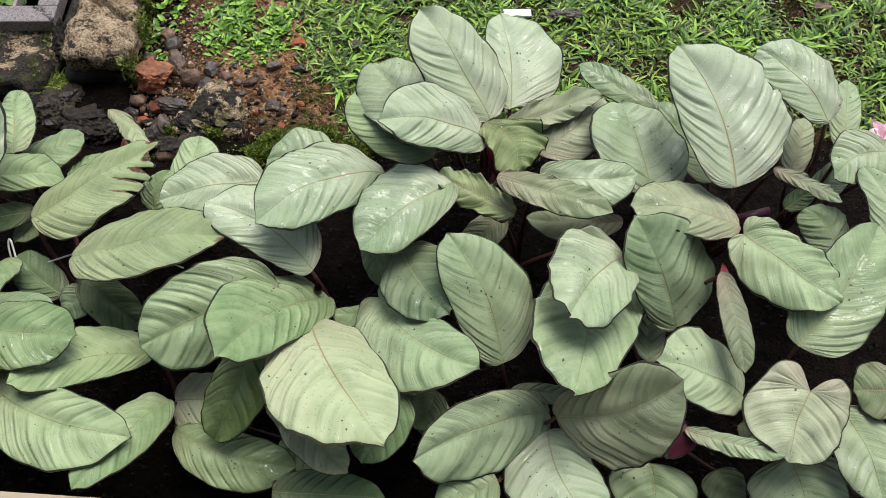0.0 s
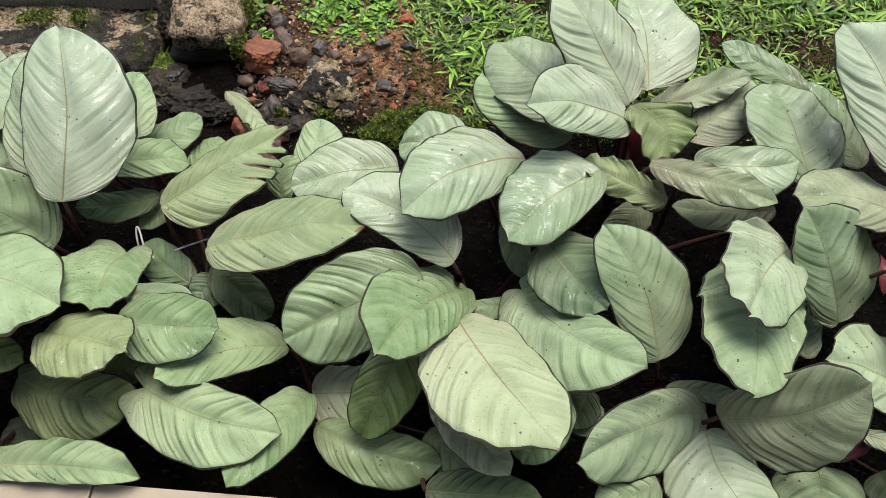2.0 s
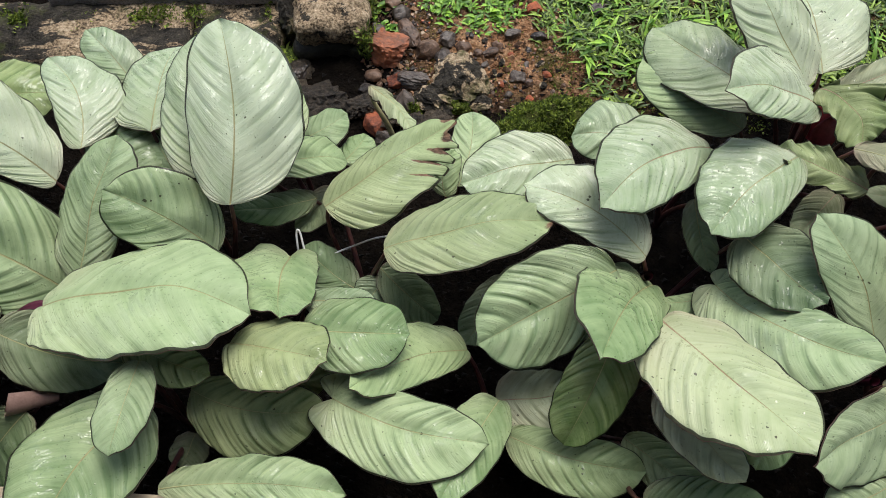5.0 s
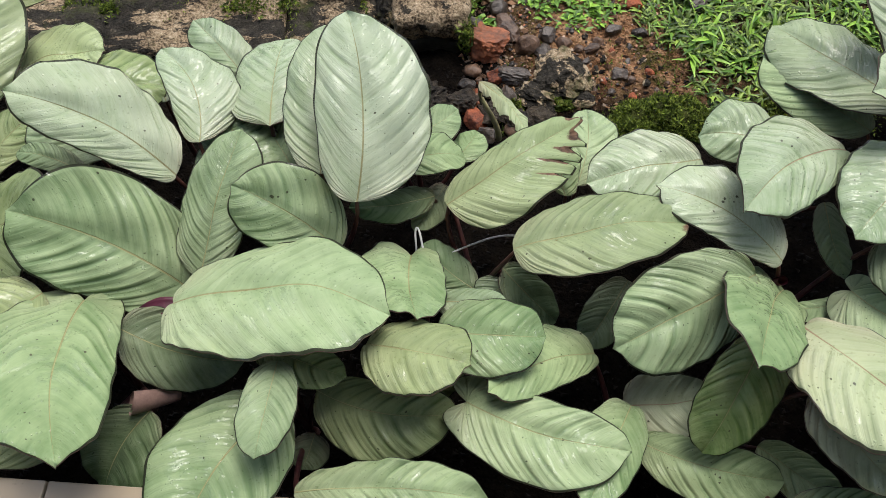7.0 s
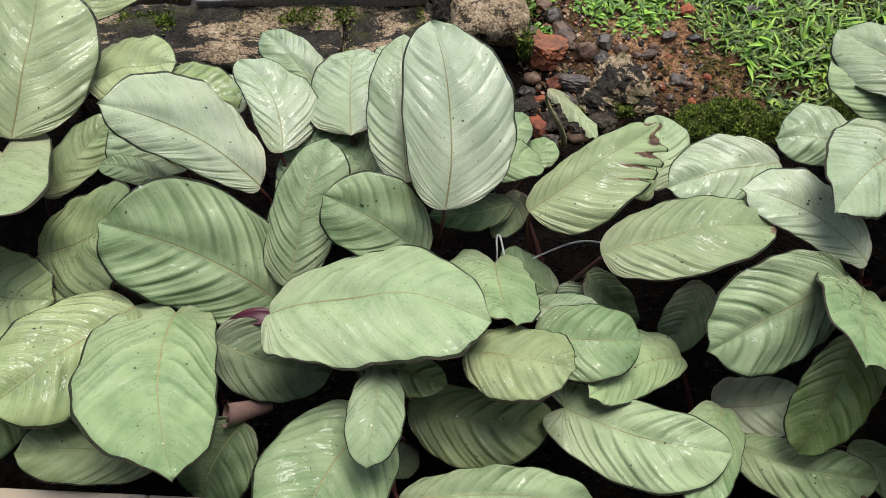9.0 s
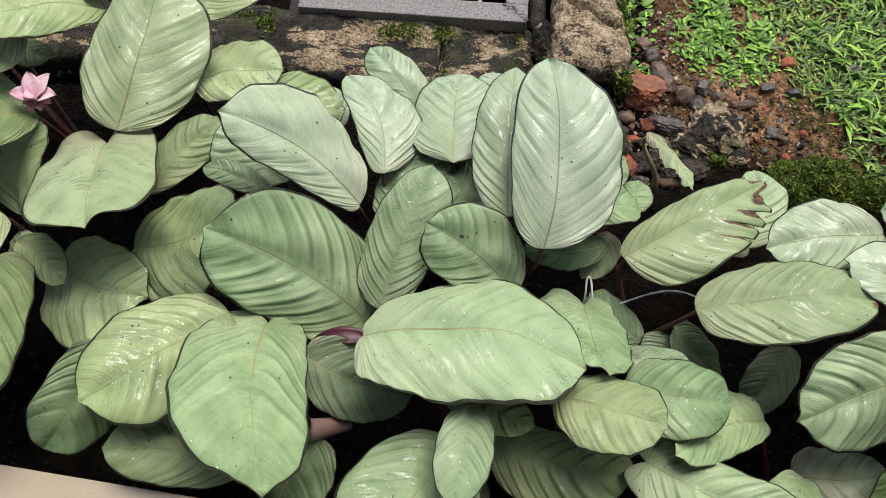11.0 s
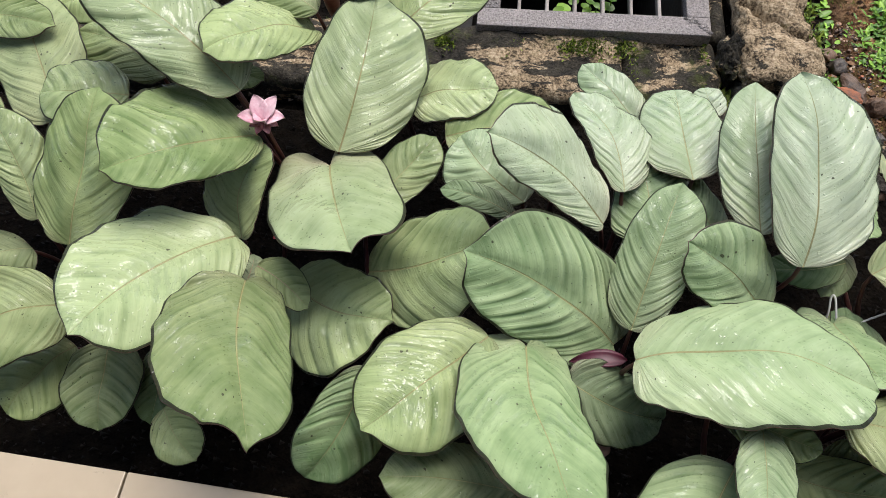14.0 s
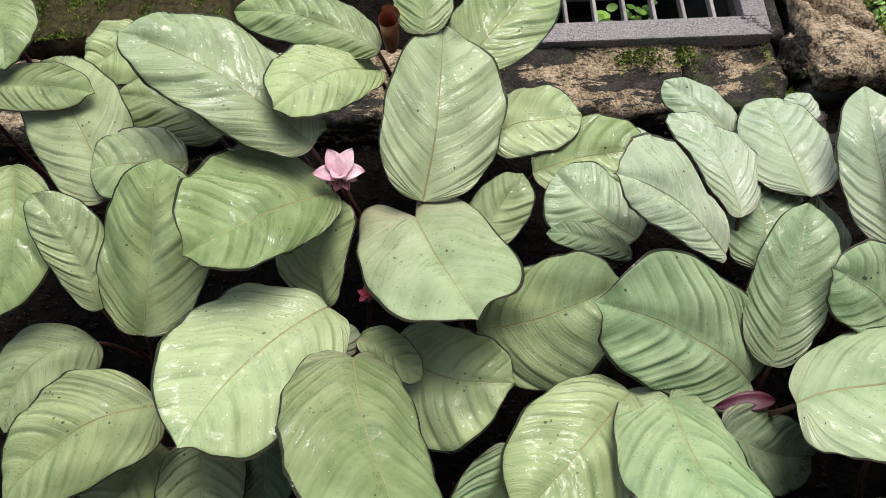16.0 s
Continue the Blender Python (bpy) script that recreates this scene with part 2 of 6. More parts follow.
def ground_material():
    m, n, l, b = material("wet_soil", 0.9, 0.06)
    geo = n.new("ShaderNodeTexCoord").outputs["Object"]
    big, mid, small = grain(n, l, 7, 5, 0.6, geo), grain(n, l, 38, 6, 0.7, geo), grain(n, l, 190, 3, 0.6, geo)
    red = ramp(n, l, maths(n, l, "ADD", maths(n, l, "MULTIPLY", mid, 0.6), maths(n, l, "MULTIPLY", small, 0.4)),
               [(0.37, (0.045, 0.022, 0.011)), (0.48, (0.26, 0.135, 0.068)), (0.64, (0.52, 0.33, 0.19))])
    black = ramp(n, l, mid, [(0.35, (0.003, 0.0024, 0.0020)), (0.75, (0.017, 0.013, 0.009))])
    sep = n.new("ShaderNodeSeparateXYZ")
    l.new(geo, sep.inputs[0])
    # the planted bed is dark humus, its colour blackened with the shade between leaves; the bare strip behind it
    # reddish earth
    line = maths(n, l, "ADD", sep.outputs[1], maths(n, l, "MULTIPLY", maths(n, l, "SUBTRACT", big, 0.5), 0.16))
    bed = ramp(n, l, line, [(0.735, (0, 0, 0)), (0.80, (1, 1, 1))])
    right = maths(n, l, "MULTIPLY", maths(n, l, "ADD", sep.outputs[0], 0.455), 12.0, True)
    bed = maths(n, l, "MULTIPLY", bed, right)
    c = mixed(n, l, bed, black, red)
    # wet dark loam under the rubble and under the turf, bare reddish earth between
    loam = ramp(n, l, mid, [(0.35, (0.008, 0.006, 0.004)), (0.70, (0.085, 0.055, 0.032))])
    turf = maths(n, l, "MULTIPLY", maths(n, l, "ADD", maths(n, l, "ADD", sep.outputs[0], 0.185), maths(n, l, "MULTIPLY", maths(n, l, "SUBTRACT", big, 0.5), 0.30)), 14.0, True)
    scree = maths(n, l, "MULTIPLY", maths(n, l, "SUBTRACT", -0.395, maths(n, l, "ADD", sep.outputs[0], maths(n, l, "MULTIPLY", maths(n, l, "SUBTRACT", big, 0.5), 0.16))), 16.0, True)
    c = mixed(n, l, maths(n, l, "MULTIPLY", maths(n, l, "MAXIMUM", turf, scree), maths(n, l, "MULTIPLY", bed, 0.92)), c, loam)
    far = maths(n, l, "MULTIPLY", maths(n, l, "SUBTRACT", maths(n, l, "MAXIMUM", maths(n, l, "ABSOLUTE", maths(n, l, "ADD", sep.outputs[0], 0.5)), maths(n, l, "ABSOLUTE", maths(n, l, "SUBTRACT", sep.outputs[1], 0.3))), 1.7), 2.0, True)
    c = mixed(n, l, far, c, ramp(n, l, mid, [(0.35, (0.03, 0.045, 0.012)), (0.65, (0.10, 0.13, 0.035))]))
    moss = ramp(n, l, grain(n, l, 16, 6, 0.7, geo), [(0.50, (0, 0, 0)), (0.60, (1, 1, 1))])
    c = mixed(n, l, maths(n, l, "MULTIPLY", moss, maths(n, l, "MULTIPLY", bed, 0.75)), c, (0.035, 0.05, 0.012))
    l.new(c, b.inputs["Base Color"])
    relief(n, l, b, maths(n, l, "ADD", mid, maths(n, l, "MULTIPLY", small, 0.6)), 1.0, 0.014)
    return m


def concrete_material(name="stained_concrete", black=0.0, drawn=1.0, mossy=0.0):
    m, n, l, b = material(name, 0.85, 0.3)
    geo = n.new("ShaderNodeTexCoord").outputs["Object"]
    bands = n.new("ShaderNodeVectorMath")
    bands.operation, bands.inputs[1].default_value = "MULTIPLY", (drawn, 1.0, 1.0)
    l.new(geo, bands.inputs[0])
    big, mid, small = grain(n, l, 24, 8, 0.70, bands.outputs[0]), grain(n, l, 45, 5, 0.7, geo), grain(n, l, 260, 3, 0.6, geo)
    tan = ramp(n, l, maths(n, l, "ADD", maths(n, l, "MULTIPLY", mid, 0.5), maths(n, l, "MULTIPLY", small, 0.5)),
               [(0.40, (0.05, 0.035, 0.020)), (0.52, (0.33, 0.25, 0.155)), (0.66, (0.58, 0.48, 0.34))])
    grime = ramp(n, l, big, [(0.500 + black, (1, 1, 1)), (0.518 + black, (0, 0, 0))])
    c = mixed(n, l, grime, tan, ramp(n, l, maths(n, l, "ADD", maths(n, l, "MULTIPLY", mid, 0.6), maths(n, l, "MULTIPLY", small, 0.4)), [(0.40, (0.008, 0.007, 0.005)), (0.56, (0.042, 0.037, 0.027)), (0.68, (0.13, 0.11, 0.08))]))
    green = ramp(n, l, grain(n, l, 17, 5, 0.7, geo), [(0.58 - mossy, (0, 0, 0)), (0.68 - mossy, (0.8, 0.8, 0.8))])
    c = mixed(n, l, green, c, (0.05, 0.06, 0.014))
    l.new(c, b.inputs["Base Color"])
    relief(n, l, b, maths(n, l, "ADD", mid, maths(n, l, "MULTIPLY", small, 0.6)), 0.9, 0.006)
    return m


def tile_material():
    m, n, l, b = material("beige_glazed_tile", 0.28, 0.5)
    geo = n.new("ShaderNodeTexCoord").outputs["Object"]
    c = ramp(n, l, grain(n, l, 6, 5, 0.6, geo), [(0.35, (0.42, 0.34, 0.240)), (0.65, (0.51, 0.43, 0.315))])
    dirt = ramp(n, l, grain(n, l, 90, 4, 0.7, geo), [(0.64, (0, 0, 0)), (0.75, (0.5, 0.5, 0.5))])
    l.new(mixed(n, l, dirt, c, (0.2, 0.16, 0.12)), b.inputs["Base Color"])
    relief(n, l, b, grain(n, l, 40, 3, 0.6, geo), 0.06, 0.001)
    return m


def blade_material(name, low, high, rough):
    m, n, l, b = material(name, rough, 0.4)
    r = n.new("ShaderNodeNewGeometry").outputs["Random Per Island"]
    l.new(ramp(n, l, r, [(0.0, low), (0.55, tuple(0.66 * p + 0.34 * q for p, q in zip(low, high))), (1.0, high)]), b.inputs["Base Color"])
    return m


SOIL, CONCRETE, TILE = ground_material(), concrete_material(black=0.022, drawn=0.26), tile_material()
BLACK_STONE = plain("black_wet_stone_foot", (0.004, 0.004, 0.003), (0.045, 0.042, 0.028), 40, 0.6, 0.4, 1.0, 0.006)
STONE_TAN = concrete_material("weathered_tan_stone", -0.105)
CONCRETE_MOSSY = concrete_material("blackened_mossy_concrete", 0.06, 0.5, 0.06)
WALL_MOSS = plain("mossy_wall", (0.012, 0.010, 0.005), (0.13, 0.105, 0.04), 90, 0.9, 0.2, 1.0, 0.012)
GRAVEL = concrete_material("mossy_mortar", 0.012, 1.0, 0.05)
GRASS = blade_material("grass_blade", (0.018, 0.048, 0.006), (0.32, 0.48, 0.070), 0.40)
WEED = blade_material("weed_leaf", (0.05, 0.14, 0.012), (0.30, 0.54, 0.06), 0.38)
MOSS_BITS = blade_material("moss_frond", (0.025, 0.05, 0.005), (0.28, 0.37, 0.045), 0.8)
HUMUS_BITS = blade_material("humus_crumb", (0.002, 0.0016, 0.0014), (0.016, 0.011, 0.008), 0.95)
def chip_material():
    m, n, l, b = material("mixed_chip", 0.6, 0.4)
    r = n.new("ShaderNodeNewGeometry").outputs["Random Per Island"]
    l.new(ramp(n, l, r, [(0.0, (0.01, 0.008, 0.007)), (0.35, (0.05, 0.033, 0.026)), (0.62, (0.15, 0.09, 0.06)), (0.82, (0.42, 0.33, 0.23)), (0.93, (0.40, 0.12, 0.05)), (1.0, (0.5, 0.42, 0.33))]), b.inputs["Base Color"])
    return m


CHIPS = chip_material()
EARTH_BITS = blade_material("earth_crumb", (0.04, 0.020, 0.012), (0.38, 0.22, 0.12), 0.9)


# ---- building helpers ----
def link_mesh(name, verts, faces, mats, parent=None, label="", smooth=True):
    me = bpy.data.meshes.new(name)
    me.from_pydata([tuple(map(float, p)) for p in verts], [], faces)
    for m in mats if isinstance(mats, (list, tuple)) else [mats]:
        me.materials.append(m)
    if smooth:
        me.polygons.foreach_set("use_smooth", [True] * len(me.polygons))
    me.update()
    ob = new(name, me)
    if parent is not None:
        ob.parent = parent
    return tagged(ob, label)


def part(name, bm, mat, parent=None, label="", smooth=False):
    me = bpy.data.meshes.new(name)
    bm.to_mesh(me)
    bm.free()
    me.materials.append(mat)
    if smooth:
        me.polygons.foreach_set("use_smooth", [True] * len(me.polygons))
    ob = new(name, me)
    if parent is not None:
        ob.parent = parent
    return tagged(ob, label)


def box(x0, x1, y0, y1, z0, z1, bevel=0.0, m=None):
    bm = bmesh.new()
    bmesh.ops.create_cube(bm, size=1, matrix=Matrix.Translation(((x0 + x1) / 2, (y0 + y1) / 2, (z0 + z1) / 2)) @ Matrix.Diagonal((x1 - x0, y1 - y0, z1 - z0, 1)))
    if bevel:
        bmesh.ops.bevel(bm, geom=bm.edges[:], offset=bevel, segments=2, affect="EDGES", profile=0.6)
    if m is not None:
        bmesh.ops.transform(bm, matrix=m, verts=bm.verts)
    return bm


def tube(path, radii, sides=8):
    """A round tube along points; radii one a point."""
    pts = [Vector(p) for p in path]
    verts, faces = [], []
    for i, p in enumerate(pts):
        d = (pts[min(i + 1, len(pts) - 1)] - pts[max(i - 1, 0)]).normalized()
        a = d.cross(Vector((0.3, 0.2, 1))).normalized()
        c = d.cross(a)
        for k in range(sides):
            w = 2 * math.pi * k / sides
            verts.append(p + radii[i] * (math.cos(w) * a + math.sin(w) * c))
    for i in range(len(pts) - 1):
        for k in range(sides):
            faces.append((i * sides + k, i * sides + (k + 1) % sides, (i + 1) * sides + (k + 1) % sides, (i + 1) * sides + k))
    faces += [tuple(reversed(range(sides))), tuple(range((len(pts) - 1) * sides, len(pts) * sides))]
    return verts, faces


def bezier(a, b, c, d, n):
    a, b, c, d = Vector(a), Vector(b), Vector(c), Vector(d)
    out = []
    for i in range(n + 1):
        t = i / n
        out.append(a * (1 - t) ** 3 + b * 3 * t * (1 - t) ** 2 + c * 3 * t * t * (1 - t) + d * t ** 3)
    return out


# ---- ground: one sheet to the horizon, with the drain cut into it ----
DRAIN = (-1.0, -0.655, 0.965, 1.42)


def bed_level(x, y):
    """Height of the soil."""
    h = 0.010 * noise.noise((x * 5, y * 5, 0.3)) + 0.006 * noise.noise((x * 17, y * 17, 3.1)) + 0.003 * noise.noise((x * 55, y * 55, 5.0))
    if y > 0.66:
        h += 0.0045 * noise.noise((x * 90, y * 90, 1.7)) + 0.0022 * noise.noise((x * 210, y * 210, 6.1))
    if abs(x) > 4 or y > 4:
        h *= 0.3
    return h - 0.004 + (0.012 if y > 0.85 else 0.012 * max(0, (y - 0.7) / 0.15))


def build_ground():
    def steps(a, b, fine, out):
        far = [a - v for v in out][::-1]
        return far + list(np.arange(a, b, fine)) + [b] + [b + v for v in out]
    out = (0.1, 0.3, 0.8, 2, 5, 12, 30, 80, 200, 400)
    xs = sorted(set(np.round(steps(-2.3, 1.2, 0.008, out), 4)) | {DRAIN[0], DRAIN[0] + 0.002, DRAIN[1], DRAIN[1] - 0.002})
    ys = sorted(set(np.round(steps(0.14, 1.4, 0.008, out), 4)) | {DRAIN[2], DRAIN[2] + 0.002, DRAIN[3], DRAIN[3] - 0.002})
    verts = []
    for y in ys:
        for x in xs:
            inside = DRAIN[0] < x < DRAIN[1] and DRAIN[2] < y < DRAIN[3]
            z = -0.42 if inside else bed_level(x, y)
            if y < 0.13:
                z = -0.03
            if x < -0.6 and y > 0.8 and not inside:
                z -= 0.03
            verts.append((x, y, z))
    w = len(xs)
    faces = [(j * w + i, j * w + i + 1, (j + 1) * w + i + 1, (j + 1) * w + i) for j in range(len(ys) - 1) for i in range(w - 1)]
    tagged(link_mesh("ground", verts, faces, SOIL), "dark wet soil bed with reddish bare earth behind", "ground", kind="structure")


build_ground()


def rough_block(name, x0, x1, y0, y1, z0, z1, mat, amp, step, label="", parent=None, seed=0.0, round_=0.012, crack=None):
    """A worn block: a boxy shell with rounded edges and uneven faces."""
    nx, ny, nz = (max(2, int(round((b - a) / step))) for a, b in ((x0, x1), (y0, y1), (z0, z1)))
    index, verts, faces = {}, [], []

    def vert(i, j, k):
        if (i, j, k) not in index:
            p = Vector((x0 + (x1 - x0) * i / nx, y0 + (y1 - y0) * j / ny, z0 + (z1 - z0) * k / nz))
            q = Vector((min(max(p.x, x0 + round_), x1 - round_), min(max(p.y, y0 + round_), y1 - round_), min(max(p.z, z0 + round_), z1 - round_)))
            d = p - q
            if d.length > 1e-6:
                p = q + d.normalized() * min(round_, d.length)
                g = d.normalized()
            else:
                g = Vector((0, 0, 1))
            f = noise.noise(p * 14 + Vector((seed, 0, 0))) * 0.6 + noise.noise(p * 40 + Vector((0, seed, 0))) * 0.35 + noise.noise(p * 110) * 0.18
            index[(i, j, k)] = len(verts)
            p = p + g * f * amp
            if crack and k == nz:
                a, along = Vector(crack[:2]), Vector(crack[2:]) - Vector(crack[:2])
                off = along.normalized().cross(p.xy - a) + 0.012 * noise.noise(p * 55)
                p.z -= 0.020 * math.exp(-(off / 0.0042) ** 2)
            verts.append(p)
        return index[(i, j, k)]
    for i in range(nx):
        for j in range(ny):
            faces.append((vert(i, j, nz), vert(i + 1, j, nz), vert(i + 1, j + 1, nz), vert(i, j + 1, nz)))
    for i in range(nx):
        for k in range(nz):
            faces.append((vert(i, 0, k), vert(i + 1, 0, k), vert(i + 1, 0, k + 1), vert(i, 0, k + 1)))
            faces.append((vert(i + 1, ny, k), vert(i, ny, k), vert(i, ny, k + 1), vert(i + 1, ny, k + 1)))
    for j in range(ny):
        for k in range(nz):
            faces.append((vert(0, j + 1, k), vert(0, j, k), vert(0, j, k + 1), vert(0, j + 1, k + 1)))
            faces.append((vert(nx, j, k), vert(nx, j + 1, k), vert(nx, j + 1, k + 1), vert(nx, j, k + 1)))
    return link_mesh(name, verts, faces, mat, parent, label)


# kerb of the drain, its stone corner and the mossy wall stub
kerb = rough_block("kerb", -2.0, -0.765, 0.832, 0.962, -0.10, 0.030, CONCRETE, 0.014, 0.007, seed=3)
tagged(kerb, "worn concrete kerb, stained black with patches of moss", "kerb", kind="structure")
end_kerb = rough_block("kerb", -0.763, -0.625, 0.826, 0.962, -0.10, 0.026, CONCRETE_MOSSY, 0.024, 0.007, seed=5, round_=0.02)
tagged(end_kerb, "broken end of the kerb, black and mossy", "kerb", kind="structure")
side_kerb = rough_block("kerb", -0.632, -0.606, 0.952, 1.45, -0.10, 0.030, CONCRETE, 0.006, 0.012, seed=8)
tagged(side_kerb, "grey concrete strip beside the iron grating", "kerb", kind="structure")
corner = rough_block("stone_block", -0.602, -0.494, 0.850, 1.30, 0.026, 0.068, STONE_TAN, 0.021, 0.004, seed=12, round_=0.016, crack=(-0.570, 0.980, -0.498, 0.927))
rough_block("foot", -0.598, -0.500, 0.846, 1.29, -0.06, 0.030, BLACK_STONE, 0.020, 0.007, "black wet foot of the block", corner, seed=15, round_=0.010)
tagged(corner, "weathered tan stone block, black at its foot, beside the grating", "stone block")
stub = rough_block("wall_foot", -2.3, -1.42, 0.985, 1.30, -0.06, 0.045, WALL_MOSS, 0.02, 0.010, seed=21)
tagged(stub, "damp wall foot overgrown with dark green moss", "wall", kind="structure")


def build_drain():
    x0, x1, y0, y1 = DRAIN
    drain = tagged(new("drain"), "dark concrete drain channel under an iron grating", "drain", kind="structure")
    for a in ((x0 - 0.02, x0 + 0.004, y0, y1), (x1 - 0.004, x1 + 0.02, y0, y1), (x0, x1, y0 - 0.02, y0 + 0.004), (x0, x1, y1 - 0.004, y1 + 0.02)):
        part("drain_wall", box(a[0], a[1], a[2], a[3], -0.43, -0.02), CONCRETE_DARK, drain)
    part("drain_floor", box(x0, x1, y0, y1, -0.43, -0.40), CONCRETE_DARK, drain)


build_drain()


def build_grating():
    g = tagged(new("drain_grating"), "weathered grey iron grating lying over a drain", "grating")
    x0, x1, y0, y1, z = -0.985, -0.636, 0.944, 1.40, 0.046
    for a in ((x0, x1, y0, y0 + 0.036), (x0, x1, y1 - 0.036, y1), (x0, x0 + 0.034, y0 + 0.036, y1 - 0.036), (x1 - 0.034, x1, y0 + 0.036, y1 - 0.036)):
        part("frame_bar", box(a[0], a[1], a[2], a[3], z - 0.024, z, 0.0025), IRON, g)
    x = x1 - 0.034 - 0.040
    while x > x0 + 0.05:
        part("bar", box(x - 0.0028, x + 0.0028, y0 + 0.03, y1 - 0.03, z - 0.020, z - 0.003, 0.0024), IRON_BAR, g)
        x -= 0.0425
    for k in range(4):
        y = y0 + 0.095 + 0.085 * k
        part("cross_rod", box(x0 + 0.03, x1 - 0.03, y - 0.003, y + 0.003, z - 0.018, z - 0.011, 0.0015), IRON_BAR, g)
    # a lumpy weld over the corner joint
    r = random.Random(5)
    for k in range(16):
        u = k / 15
        x, y = x1 - 0.033 + 0.030 * u + r.gauss(0, 0.002), y0 + 0.034 - 0.030 * u + r.gauss(0, 0.002)
        bm = bmesh.new()
        bmesh.ops.create_icosphere(bm, subdivisions=1, radius=r.uniform(0.0025, 0.0045), matrix=pose(x, y, z) @ Matrix.Diagonal((1.3, 1.0, 0.45, 1.0)))
        part("weld_bead", bm, IRON, g, smooth=True)


build_grating()


# ---- tiled walkway ----
SLANT = pose(-0.906, 0.207, 0.0, 0, 0, -3.64)


def build_floor():
    slab = part("floor", box(-1.515, 2.275, -2.28, -0.012, -0.12, 0.131, 0.004, SLANT), CONCRETE_DARK)
    tagged(slab, "beige glazed floor tiles with thin dark joints", "tiled floor", kind="structure")
    bm = box(0.0012, 0.3788, -0.3788, -0.0012, 0.130, 0.141, 0.0015)
    me = bpy.data.meshes.new("tile")
    bm.to_mesh(me)
    bm.free()
    me.materials.append(TILE)
    for i in range(-4, 6):
        for j in range(6):
            t = new("tile", me)
            t.parent = slab
            t.matrix_local = SLANT @ pose(0.38 * i, -0.38 * j, 0.0005 * ((i * 7 + j * 3) % 3))
    back = part("wall_house", box(-1.6, 2.4, -2.44, -2.285, -0.1, 2.6, 0.0, SLANT), plain("painted_wall", (0.42, 0.40, 0.36), (0.52, 0.5, 0.45), 4, 0.8))
    tagged(back, "plain painted house wall behind the tiled walkway", "wall", kind="structure")
    # unseen slab added overhead so that light comes from behind the bed
    sky_blocker = part("ceiling", box(-2.2, 3.0, -2.44, -0.10, 2.6, 2.68, 0.01, SLANT), plain("sky_blocker_paint", (0.30, 0.27, 0.23), (0.36, 0.33, 0.28), 4, 0.8))
    tagged(sky_blocker, "unseen plain slab added over the walkway to block sky light", "ceiling", kind="structure")


build_floor()


# ---- plants ----
def margin(length, wide, peak, heart, blunt, n):
    """One side of a blade's outline, from the stalk round the widest place to the tip, evenly spaced: along and out."""
    def curve(a, b, c, d):
        t = np.linspace(0, 1, 160)[:, None]
        return (1 - t) ** 3 * a + 3 * t * (1 - t) ** 2 * b + 3 * t * t * (1 - t) * c + t ** 3 * d
    p = np.array
    first = curve(p((0, 0)), p((-1.9 * heart - 0.015, 0.60)), p((0.36 * peak - 0.75 * heart, 1.0)), p((peak, 1.0)))
    second = curve(p((peak, 1.0)), p((peak + 0.52 * (1 - peak), 1.0)), p((0.985, blunt)), p((0.975, 0.0)))
    line = np.vstack((first, second[1:])) * p((length, wide))
    run = np.concatenate(([0], np.cumsum(np.hypot(*np.diff(line, axis=0).T))))
    run /= run[-1]
    e = np.linspace(0, 1, n + 1)
    along, out = np.interp(e, run, line[:, 0]), np.interp(e, run, line[:, 1])
    along += length * 0.025 * np.clip((e - 0.95) / 0.05, 0, 1) ** 1.5
    return along, out


